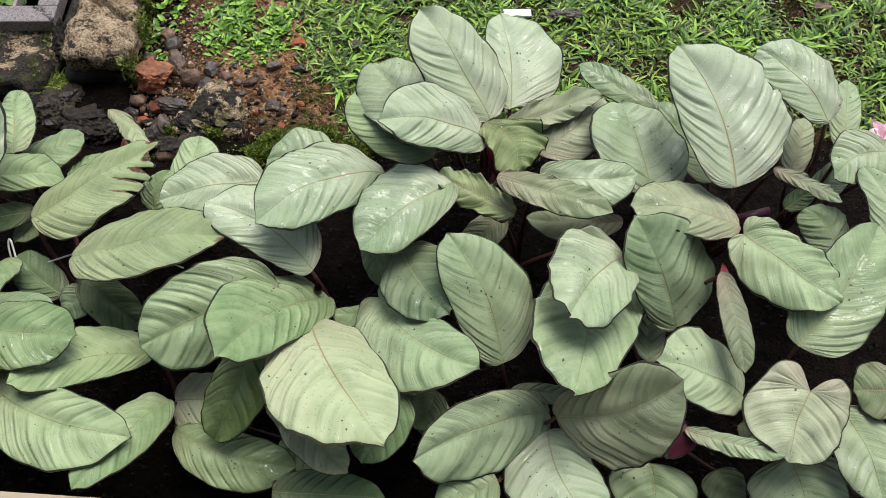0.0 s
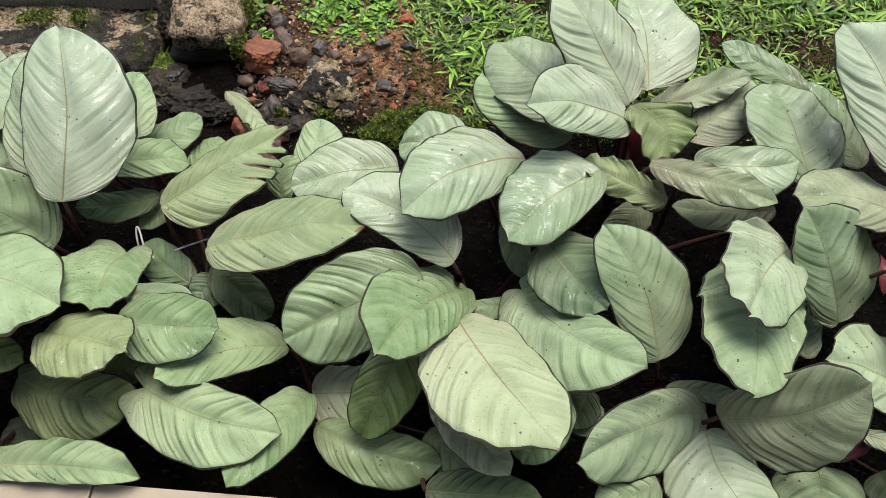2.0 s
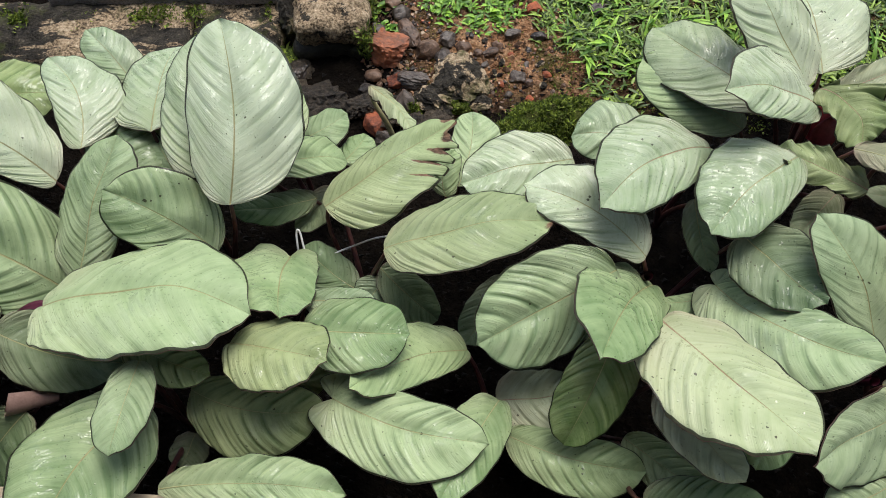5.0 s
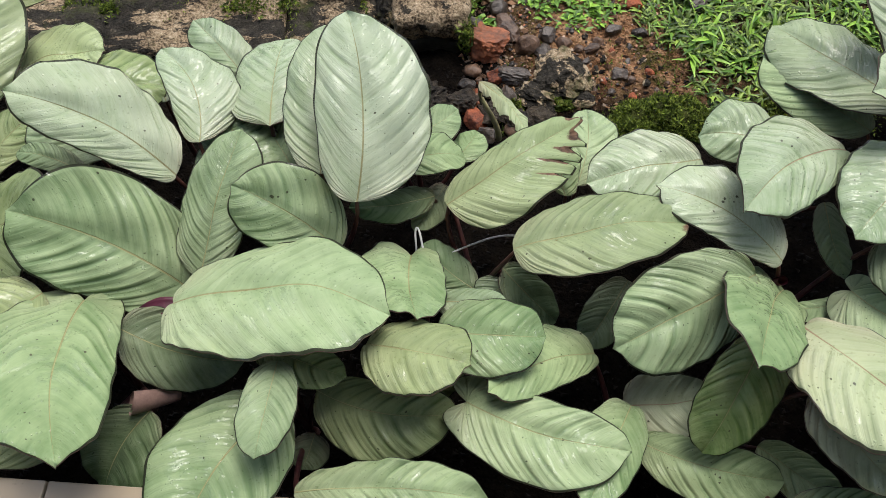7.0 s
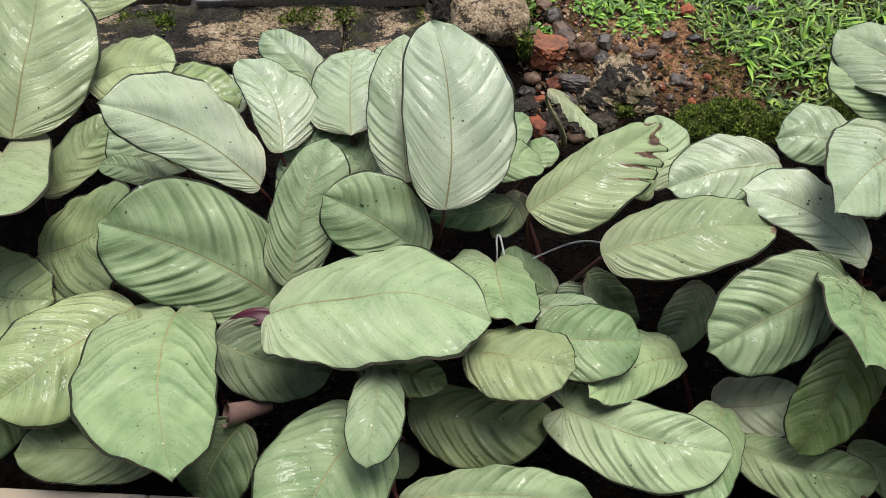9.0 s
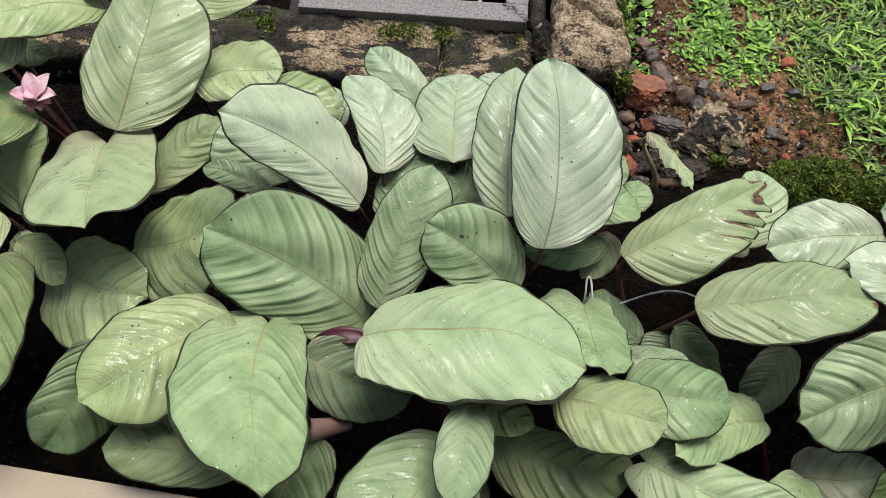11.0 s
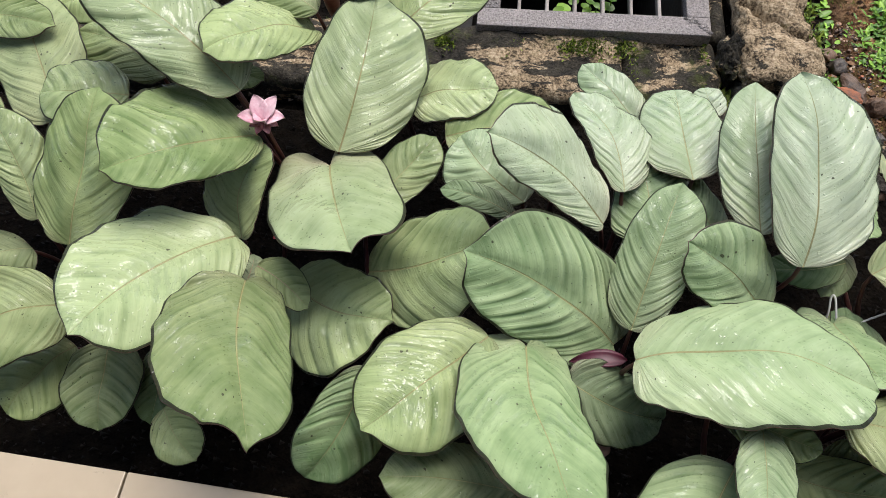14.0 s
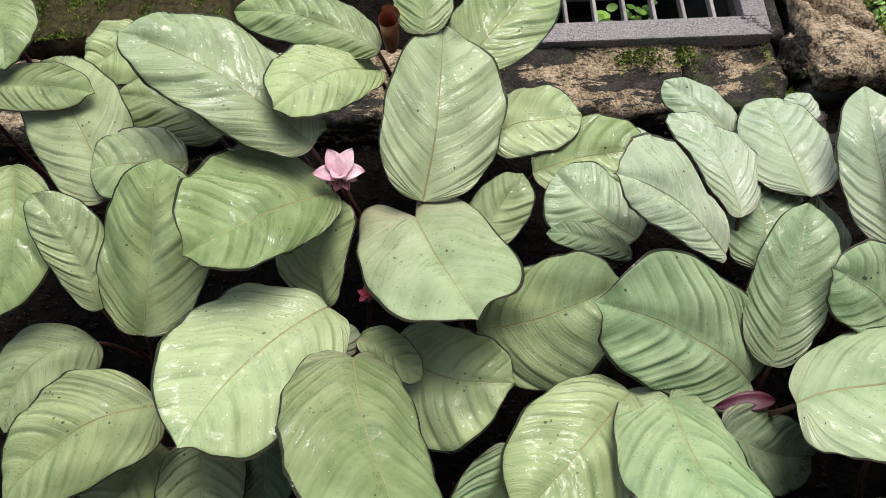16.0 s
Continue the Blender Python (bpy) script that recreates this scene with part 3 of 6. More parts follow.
def leaf(plant, x, y, z, yaw, pitch, roll, length, left, right, bow=0.0, left_peak=0.48, right_peak=0.48, sag=None, cup=None, mat=None, wave=0.045, rib=None, heart=0.0, blunt=0.64, bite=0.0, ripple=1.0, tears=()):
    """One blade: base point, heading, length and the widths beside the midrib; bow bends the midrib sideways, sag arches it, cup lowers the sides, heart draws lobes behind the stalk, blunt rounds the tip; tears are (place along, side, depth, width) rips in the margin."""
    mat = mat or LEAF_GREEN
    nu, nv = 126, 10
    r = random.Random(int(abs(x * 7919 + y * 104729) * 1000))
    ph, folds = r.uniform(0, 6.28), r.uniform(11.5, 14.5) * (0.45 + 0.55 * min(1.0, length / 0.17))
    m = pose(x, y, z) @ Euler((0, 0, radians(yaw))).to_matrix().to_4x4() @ Euler((0, -radians(pitch), 0)).to_matrix().to_4x4() @ Euler((radians(roll), 0, 0)).to_matrix().to_4x4()
    sag = r.uniform(0.015, 0.055) if sag is None else sag
    cup = r.uniform(0.05, 0.22) if cup is None else cup
    droop = r.uniform(0.0, 0.28)
    ripple = ripple * r.uniform(0.75, 1.25)
    e = np.linspace(0, 1, nu + 1)
    sides = {1: margin(length, left, left_peak, heart, blunt, nu), -1: margin(length, right, right_peak, heart, blunt, nu)}
    sweep = min(max(0.60 + 0.80 * (length / (left + right) - 1.05), 0.58), 1.0)
    reach = sum(a - sweep * o for a, o in sides.values()) / 2 / length
    stem = np.maximum.accumulate(0.07 * np.log1p(np.exp(np.clip(reach / 0.07, -40, 40))))
    stem = length * (stem - stem[0]) / (stem[-1] - stem[0]) + 1e-5 * e

    def rip(u, side):
        k = np.zeros_like(u)
        for at, on, depth, width in tears:
            if on == side:
                d = np.abs(u - at) / width
                k = np.maximum(k, depth * np.clip(1 - d ** 1.5, 0, 1) * (0.85 + 0.15 * np.sin(140 * u + ph)))
        return k

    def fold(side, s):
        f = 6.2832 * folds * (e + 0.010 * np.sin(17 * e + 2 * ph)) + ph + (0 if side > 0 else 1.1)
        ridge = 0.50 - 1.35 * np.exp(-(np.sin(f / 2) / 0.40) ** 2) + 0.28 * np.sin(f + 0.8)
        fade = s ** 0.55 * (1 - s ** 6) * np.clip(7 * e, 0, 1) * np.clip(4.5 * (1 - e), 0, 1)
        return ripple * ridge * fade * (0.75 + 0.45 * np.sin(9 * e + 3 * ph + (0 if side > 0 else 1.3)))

    def sheet(side, s):
        along, out = sides[side]
        torn = rip(along / length, side)
        px = stem + (along - stem) * (0.52 * s + 0.48 * s ** 2.4) * (1 - torn * s)
        py = out * s * (1 - torn * s)
        if bite:
            px = px - bite * length * np.clip(e - 0.84, 0, 1) / 0.16 * s * (0.6 + 0.4 * np.sin(31 * e + ph) + 0.3 * np.sin(83 * e))
        u = np.clip(px / length, 0, 1)
        wide = left if side > 0 else right
        pz = 4 * sag * length * u * (1 - u) - droop * length * np.clip(u - 0.62, 0, 1) ** 2
        pz = pz - cup * wide * (py / wide) ** 2 + 0.085 * wide * (1 - np.exp(-8 * py / wide))
        pz = pz + 0.0021 * fold(side, s)
        beat = r2[side] * 6.2832 * e + ph + (0 if side > 0 else 1.9)
        pz = pz + wave * wide * s ** 2.5 * np.clip(6 * e, 0, 1) * (np.sin(beat) + 0.5 * np.sin(2.3 * beat + 1.0) + 0.25 * np.sin(5.1 * beat))
        pz = pz + 0.05 * wide * np.sin(11 * px / length + ph) * np.sin(7 * side * py / wide + 2 * ph)
        rag = 1 + (0.010 + 0.16 * wave) * s ** 3 * np.sin(2.3 * beat + 2.2)
        return np.stack((px, side * py * rag + 4 * bow * u * (1 - u), pz), 1)

    r2 = {1: r.uniform(1.6, 3.0), -1: r.uniform(1.6, 3.0)}
    cols = [(-1 if j < 0 else 1, abs(j / nv) ** 0.85) for j in range(-nv, nv + 1)]
    top = np.stack([sheet(side, s) for side, s in cols], 1).reshape(-1, 3)
    flat = np.stack([np.stack((e, np.full_like(e, 0.5 + 0.5 * side * s)), 1) for side, s in cols], 1).reshape(-1, 2)
    # wear in the first channel, pleat shade for the colour in the second
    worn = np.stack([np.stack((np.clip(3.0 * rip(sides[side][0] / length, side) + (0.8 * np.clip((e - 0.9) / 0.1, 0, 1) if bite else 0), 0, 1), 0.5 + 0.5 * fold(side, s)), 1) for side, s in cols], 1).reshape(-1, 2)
    w, n = 2 * nv + 1, len(top)
    verts = np.vstack((top, top - (0, 0, 0.0011)))
    faces, under, rim = [], [], []
    for i in range(nu):
        for j in range(w - 1):
            a, b, c, d = i * w + j, (i + 1) * w + j, (i + 1) * w + j + 1, i * w + j + 1
            faces += [(a, b, c), (a, c, d)]
            under += [(n + c, n + b, n + a), (n + d, n + c, n + a)]
        rim.append((i * w, n + i * w, n + (i + 1) * w, (i + 1) * w))
        rim.append(((i + 1) * w + w - 1, n + (i + 1) * w + w - 1, n + i * w + w - 1, i * w + w - 1))
    ob = link_mesh("leaf", verts, faces + under + rim, [mat, UNDERSIDE], plant)
    me = ob.data
    me.polygons.foreach_set("material_index", [0] * len(faces) + [1] * (len(under) + len(rim)))
    loops = np.empty(len(me.loops), dtype=np.int32)
    me.loops.foreach_get("vertex_index", loops)
    for name, values in (("blade", flat), ("wear_and_folds", worn)):
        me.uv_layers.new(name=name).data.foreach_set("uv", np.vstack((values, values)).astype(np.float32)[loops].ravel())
    ob.matrix_local = plant.matrix_world.inverted() @ m
    # midrib and stalk
    spine = top.reshape(nu + 1, w, 3)[:, nv]
    path = [Vector(spine[k]) for k in range(0, nu - 4, 6)]
    v1, f1 = tube(path, [0.0009 * (1 - 0.85 * k / (len(path) - 1)) for k in range(len(path))], 6)
    link_mesh("midrib", v1, f1, rib or MIDRIB, ob)
    down = m.to_3x3().inverted() @ Vector((0, 0, -1))
    base, crown = Vector(spine[0]), m.inverted() @ plant.matrix_world.translation
    v2, f2 = tube(bezier(base + Vector((0.004, 0, -0.0012)), base + Vector((-0.016, 0, -0.002)) + down * 0.045, crown - down * 0.05, crown, 8), [0.0022 + 0.0003 * i for i in range(9)], 7)
    link_mesh("stalk", v2, f2, STALK, ob)
    return ob


PLANTS = []


def plant_at(x, y, label="low silver-green leafy plant with broad ribbed blades in the soil bed"):
    p = new("leafy_plant")
    p.matrix_world = pose(x, y, bed_level(x, y) - 0.004)
    bpy.context.view_layer.update()
    PLANTS.append(p)
    return tagged(p, label, "plant", "leafy plants in the bed")


plant = plant_at(0.054, 0.590, "low leafy plant with one torn brown-edged blade")
leaf(plant, 0.063, 0.656, 0.153, 130, 35, 7, 0.171, 0.057, 0.058, -0.001, 0.64, 0.35, mat=LEAF_PALE, ripple=1.2)
leaf(plant, 0.091, 0.681, 0.145, 93, 3, 1, 0.170, 0.032, 0.074, -0.007, 0.62, 0.48, mat=LEAF_PALE)
leaf(plant, 0.053, 0.603, 0.184, -168, 30, -10, 0.150, 0.040, 0.053, -0.009, 0.56, 0.44, mat=LEAF_PALE, rib=MIDRIB_RED)
leaf(plant, 0.012, 0.612, 0.179, 125, -12, -6, 0.203, 0.058, 0.050, 0.005, 0.55, 0.64, mat=LEAF_BROWNED, tears=((0.9, -1, 0.05, 0.1), (0.97, 1, 0.05, 0.08), (0.78, -1, 0.03, 0.06)))
leaf(plant, -0.014, 0.612, 0.130, 134, 5, -7, 0.156, 0.045, 0.034, 0.007, 0.64, 0.50, mat=LEAF_SAGE)
leaf(plant, 0.076, 0.630, 0.165, 15, 15, 7, 0.138, 0.021, 0.023, -0.001, 0.60, 0.29, mat=LEAF_ROSY, rib=MIDRIB_RED, wave=0.2, ripple=0.35)
leaf(plant, 0.055, 0.620, 0.196, -66, -7, 4, 0.083, 0.043, 0.033, 0.018, 0.64, 0.55, mat=LEAF_OLIVE, rib=MIDRIB_RED, wave=0.25, ripple=0.3)
leaf(plant, 0.119, 0.597, 0.165, 40, 7, 6, 0.121, 0.028, 0.042, -0.009, 0.36, 0.48, mat=LEAF_ROSY, rib=MIDRIB_RED, ripple=0.5)
leaf(plant, 0.065, 0.528, 0.210, -24, 6, 9, 0.142, 0.021, 0.023, -0.002, 0.55, 0.56, mat=LEAF_ROSY, wave=0.12, ripple=0.3)
leaf(plant, 0.087, 0.496, 0.177, 155, 9, -12, 0.109, 0.022, 0.023, -0.001, 0.42, 0.64, mat=LEAF_OLIVE, rib=MIDRIB_RED, wave=0.3, ripple=0.35)
leaf(plant, 0.012, 0.530, 0.192, -140, 0, 3, 0.141, 0.042, 0.061, -0.007, 0.63, 0.31, mat=LEAF_SILVER)
plant = plant_at(0.104, 0.511, "low leafy plant with rose-flushed pale blades")
leaf(plant, 0.116, 0.534, 0.207, -2, 3, 8, 0.116, 0.026, 0.039, -0.010, 0.48, 0.55, mat=LEAF_WET)
leaf(plant, 0.077, 0.519, 0.132, -136, -6, -6, 0.080, 0.023, 0.023, -0.001, 0.45, 0.45, mat=LEAF_ROSY, rib=MIDRIB_RED)
leaf(plant, 0.225, 0.508, 0.141, 177, -1, 8, 0.121, 0.029, 0.020, 0.006, 0.57, 0.48, mat=LEAF_BLUSH, rib=MIDRIB_RED)
plant = plant_at(-0.098, 0.555, "low leafy plant with wet shining ribbed blades")
leaf(plant, -0.073, 0.559, 0.171, -144, 17, -6, 0.179, 0.046, 0.059, -0.016, 0.60, 0.34, mat=LEAF_PALE, rib=MIDRIB_RED)
leaf(plant, -0.138, 0.566, 0.158, 165, 1, -8, 0.092, 0.035, 0.048, -0.010, 0.59, 0.58, mat=LEAF_WET)
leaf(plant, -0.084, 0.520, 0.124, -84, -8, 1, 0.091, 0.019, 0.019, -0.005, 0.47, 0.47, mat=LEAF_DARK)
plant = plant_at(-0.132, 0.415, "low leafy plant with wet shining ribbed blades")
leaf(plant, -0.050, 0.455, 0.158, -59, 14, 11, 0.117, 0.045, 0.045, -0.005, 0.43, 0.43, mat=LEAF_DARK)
leaf(plant, -0.143, 0.419, 0.105, -124, 41, -12, 0.202, 0.043, 0.058, -0.011, 0.51, 0.53, mat=LEAF_SAGE, ripple=1.1, blunt=0.7)
leaf(plant, -0.193, 0.411, 0.167, -153, -4, -24, 0.170, 0.054, 0.056, -0.001, 0.64, 0.51, mat=LEAF_SAGE, ripple=1.6)
leaf(plant, -0.150, 0.359, 0.153, -59, 27, -12, 0.203, 0.053, 0.076, -0.010, 0.50, 0.57, mat=LEAF_CREAM, rib=MIDRIB_RED, heart=0.0)
leaf(plant, -0.077, 0.410, 0.122, -47, 29, 8, 0.191, 0.035, 0.061, -0.017, 0.62, 0.64, mat=LEAF_SAGE, ripple=1.5, heart=0.12)
leaf(plant, -0.072, 0.412, 0.100, -170, 0, 0, 0.068, 0.018, 0.010, 0.006, 0.64, 0.49, mat=LEAF_SAGE)
leaf(plant, -0.156, 0.435, 0.148, 150, 13, 5, 0.156, 0.038, 0.054, -0.012, 0.59, 0.50, mat=LEAF_SILVER)
plant = plant_at(0.249, 0.406, "low leafy plant with a narrow wine-tinged blade")
leaf(plant, 0.257, 0.522, 0.173, 101, 6, 16, 0.142, 0.067, 0.067, -0.000, 0.55, 0.52, mat=LEAF_PALE)
leaf(plant, 0.209, 0.428, 0.193, -128, 27, -15, 0.150, 0.045, 0.059, -0.010, 0.60, 0.36, mat=LEAF_PALE, rib=MIDRIB_RED, wave=0.1, blunt=0.7)
leaf(plant, 0.213, 0.427, 0.131, -115, 29, -8, 0.215, 0.050, 0.068, -0.012, 0.39, 0.64, mat=LEAF_SAGE, wave=0.12, heart=0.15)
leaf(plant, 0.275, 0.369, 0.129, 124, 46, 1, 0.151, 0.041, 0.074, -0.002, 0.64, 0.26, mat=LEAF_MINT)
leaf(plant, 0.317, 0.409, 0.195, -85, -8, 2, 0.116, 0.016, 0.016, -0.000, 0.64, 0.51, mat=LEAF_BLUSH)
leaf(plant, 0.248, 0.339, 0.094, 79, 8, 2, 0.068, 0.020, 0.020, 0.004, 0.51, 0.51, mat=LEAF_MINT)
plant = plant_at(0.281, 0.666, "low leafy plant with wet shining ribbed blades")
leaf(plant, 0.284, 0.661, 0.164, 143, 5, -7, 0.125, 0.023, 0.021, 0.001, 0.59, 0.47, mat=LEAF_WET)
plant = plant_at(0.358, 0.511, "low leafy plant with curled rosy young blades")
leaf(plant, 0.359, 0.589, 0.107, 117, 8, -4, 0.141, 0.030, 0.030, -0.002, 0.50, 0.50, mat=LEAF_DARK)
leaf(plant, 0.342, 0.508, 0.217, 109, 19, -2, 0.187, 0.050, 0.083, -0.013, 0.50, 0.43, mat=LEAF_PALE, rib=MIDRIB_RED, ripple=1.6)
leaf(plant, 0.394, 0.538, 0.211, -30, -3, 6, 0.087, 0.011, 0.011, -0.000, 0.44, 0.49, mat=LEAF_BLUSH, rib=MIDRIB_RED, wave=0.25)
leaf(plant, 0.344, 0.466, 0.198, 171, 6, 12, 0.130, 0.039, 0.050, -0.008, 0.50, 0.48, mat=LEAF_ROSY, rib=MIDRIB_RED)
leaf(plant, 0.342, 0.448, 0.213, -39, -8, 6, 0.127, 0.042, 0.047, -0.003, 0.52, 0.36, mat=LEAF_SAGE, rib=MIDRIB_RED, wave=0.12, heart=0.1)
plant = plant_at(0.481, 0.568, "low leafy plant with large pale silvery blades")
leaf(plant, 0.463, 0.590, 0.235, 132, 14, -3, 0.124, 0.037, 0.049, -0.009, 0.54, 0.63, mat=LEAF_PALE)
leaf(plant, 0.501, 0.584, 0.181, 76, 8, 2, 0.111, 0.020, 0.020, -0.000, 0.46, 0.64, mat=LEAF_MINT)
leaf(plant, 0.557, 0.569, 0.198, -159, -3, -8, 0.088, 0.035, 0.035, -0.015, 0.49, 0.49, mat=LEAF_PALE)
leaf(plant, 0.444, 0.569, 0.151, 69, 8, 3, 0.092, 0.019, 0.019, -0.000, 0.47, 0.47, mat=LEAF_ROSY, rib=MIDRIB_RED)
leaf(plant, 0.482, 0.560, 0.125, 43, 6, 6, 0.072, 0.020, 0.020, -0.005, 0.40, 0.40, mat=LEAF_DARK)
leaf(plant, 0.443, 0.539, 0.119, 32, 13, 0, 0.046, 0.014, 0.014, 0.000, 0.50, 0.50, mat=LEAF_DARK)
plant = plant_at(0.498, 0.461)
leaf(plant, 0.480, 0.466, 0.143, 117, 8, -4, 0.063, 0.032, 0.032, -0.008, 0.53, 0.53, mat=LEAF_DARK)
leaf(plant, 0.515, 0.455, 0.189, 94, 9, -1, 0.095, 0.025, 0.025, -0.014, 0.60, 0.60, mat=LEAF_MINT)
plant = plant_at(0.381, 0.273, "low leafy plant with large pale silvery blades")
leaf(plant, 0.393, 0.328, 0.172, 51, 11, 6, 0.180, 0.041, 0.050, -0.006, 0.40, 0.28, mat=LEAF_SAGE)
leaf(plant, 0.338, 0.285, 0.131, 165, 20, 3, 0.112, 0.043, 0.051, -0.005, 0.43, 0.64, mat=LEAF_MINT)
leaf(plant, 0.395, 0.276, 0.172, -115, -8, -4, 0.082, 0.049, 0.056, -0.005, 0.30, 0.55, mat=LEAF_ROSY, heart=0.34, blunt=0.7)
leaf(plant, 0.437, 0.267, 0.144, -74, -8, 2, 0.104, 0.038, 0.038, 0.005, 0.49, 0.49, mat=LEAF_PALE)
leaf(plant, 0.388, 0.222, 0.103, -79, -8, 2, 0.073, 0.057, 0.057, -0.000, 0.38, 0.38, mat=LEAF_MINT)
leaf(plant, 0.341, 0.262, 0.098, -46, 21, 0, 0.056, 0.017, 0.017, 0.001, 0.43, 0.43, mat=LEAF_DARK)
plant = plant_at(0.091, 0.270, "low leafy plant with curled rosy young blades")
leaf(plant, 0.068, 0.320, 0.141, 117, 31, 4, 0.161, 0.043, 0.055, -0.010, 0.56, 0.31, mat=LEAF_MINT)
leaf(plant, 0.125, 0.259, 0.140, 2, 42, 38, 0.152, 0.043, 0.065, -0.013, 0.64, 0.30, mat=LEAF_ROSY)
leaf(plant, 0.121, 0.273, 0.104, -155, 21, -36, 0.180, 0.053, 0.035, -0.013, 0.54, 0.51, mat=LEAF_MINT)
leaf(plant, 0.119, 0.251, 0.105, -70, 12, 3, 0.114, 0.042, 0.061, -0.011, 0.64, 0.36, mat=LEAF_PALE)
leaf(plant, 0.059, 0.193, 0.120, -157, -3, -8, 0.073, 0.028, 0.028, 0.001, 0.51, 0.51, mat=LEAF_MINT)
leaf(plant, 0.078, 0.295, 0.118, -11, -2, 8, 0.093, 0.012, 0.012, 0.004, 0.49, 0.49, mat=LEAF_DARK)
plant = plant_at(0.269, 0.270, "low leafy plant with curled rosy young blades")
leaf(plant, 0.262, 0.241, 0.148, -19, 11, -1, 0.102, 0.010, 0.014, -0.003, 0.48, 0.46, mat=LEAF_MINT, rib=MIDRIB_RED, wave=0.2)
leaf(plant, 0.230, 0.216, 0.102, -95, -8, -1, 0.066, 0.050, 0.050, 0.006, 0.33, 0.33, mat=LEAF_MINT)
leaf(plant, 0.263, 0.264, 0.122, -110, -8, -3, 0.050, 0.016, 0.016, 0.005, 0.62, 0.62, mat=LEAF_MINT)
leaf(plant, 0.319, 0.219, 0.062, -72, -8, 3, 0.046, 0.026, 0.026, -0.000, 0.36, 0.36, mat=LEAF_DARK)
plant = plant_at(0.503, 0.282, "low leafy plant with curled rosy young blades")
leaf(plant, 0.503, 0.282, 0.158, 180, 0, -9, 0.054, 0.032, 0.032, 0.001, 0.60, 0.60, mat=LEAF_BLUSH, rib=MIDRIB_RED)
plant = plant_at(-0.190, 0.291)
leaf(plant, -0.169, 0.282, 0.188, -53, -6, 6, 0.118, 0.022, 0.029, -0.005, 0.58, 0.41, mat=LEAF_ROSY, wave=0.12)
leaf(plant, -0.203, 0.338, 0.184, -119, -34, 0, 0.136, 0.039, 0.034, 0.003, 0.28, 0.59, mat=LEAF_OLIVE)
plant = plant_at(-0.028, 0.283)
leaf(plant, -0.048, 0.277, 0.173, -116, -7, -3, 0.085, 0.030, 0.028, 0.002, 0.38, 0.64, mat=LEAF_SAGE)
leaf(plant, -0.032, 0.302, 0.100, -62, 0, 0, 0.064, 0.025, 0.024, 0.001, 0.61, 0.43, mat=LEAF_SAGE)
leaf(plant, -0.009, 0.294, 0.122, -117, -8, -4, 0.049, 0.022, 0.022, 0.003, 0.51, 0.51, mat=LEAF_DARK)
plant = plant_at(-0.330, 0.302, "low leafy plant with rose-flushed pale blades")
leaf(plant, -0.323, 0.300, 0.068, 3, 13, 0, 0.098, 0.035, 0.042, -0.005, 0.32, 0.35, mat=LEAF_ROSY, rib=MIDRIB_RED)
leaf(plant, -0.314, 0.259, 0.076, -16, 2, 9, 0.152, 0.028, 0.038, -0.008, 0.57, 0.55, mat=LEAF_SAGE)
leaf(plant, -0.187, 0.255, 0.070, -38, 0, 0, 0.102, 0.025, 0.028, -0.002, 0.50, 0.52, mat=LEAF_SAGE)
leaf(plant, -0.354, 0.352, 0.090, -151, 31, 0, 0.158, 0.031, 0.044, -0.009, 0.57, 0.32, mat=LEAF_SAGE)
leaf(plant, -0.321, 0.292, 0.097, -119, 25, 0, 0.143, 0.031, 0.033, -0.001, 0.45, 0.33, mat=LEAF_SAGE)
plant = plant_at(-0.184, 0.270, "low leafy plant with one broad silver-green blade")
leaf(plant, -0.184, 0.182, 0.116, -3, 0, 9, 0.122, 0.026, 0.026, -0.000, 0.40, 0.40, mat=LEAF_DARK)
plant = plant_at(-0.228, 0.561, "low leafy plant with wet shining ribbed blades")
leaf(plant, -0.226, 0.561, 0.152, -168, -0, -5, 0.135, 0.042, 0.047, -0.004, 0.59, 0.40, mat=LEAF_SILVER)
plant = plant_at(-0.375, 0.549)
leaf(plant, -0.361, 0.560, 0.100, 80, 0, 0, 0.114, 0.026, 0.037, -0.007, 0.56, 0.64, mat=LEAF_SAGE)
leaf(plant, -0.376, 0.541, 0.108, 79, 9, 0, 0.062, 0.021, 0.021, 0.009, 0.50, 0.50, mat=LEAF_SAGE)
plant = plant_at(-0.482, 0.456, "low leafy plant with one torn brown-edged blade")
leaf(plant, -0.443, 0.446, 0.157, 7, 8, -13, 0.190, 0.048, 0.057, 0.002, 0.50, 0.44, mat=LEAF_TORN, wave=0.03, bite=0.02)
leaf(plant, -0.520, 0.569, 0.090, -118, 7, 0, 0.077, 0.022, 0.018, 0.003, 0.52, 0.44, mat=LEAF_BLUSH)
leaf(plant, -0.544, 0.489, 0.080, -50, -0, 0, 0.067, 0.016, 0.022, -0.004, 0.50, 0.47, mat=LEAF_SAGE)
leaf(plant, -0.516, 0.513, 0.138, 31, 11, -1, 0.187, 0.028, 0.065, -0.000, 0.41, 0.36, mat=LEAF_TORN, wave=0.05, bite=0.05, tears=((0.95, -1, 0.4, 0.05), (0.86, -1, 0.34, 0.024), (0.79, -1, 0.42, 0.015), (0.7, -1, 0.28, 0.012), (0.97, 1, 0.3, 0.04)))
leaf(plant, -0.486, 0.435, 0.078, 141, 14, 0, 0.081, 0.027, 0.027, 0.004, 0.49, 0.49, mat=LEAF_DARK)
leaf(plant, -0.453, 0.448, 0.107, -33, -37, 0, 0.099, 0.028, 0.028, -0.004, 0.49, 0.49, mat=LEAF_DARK)
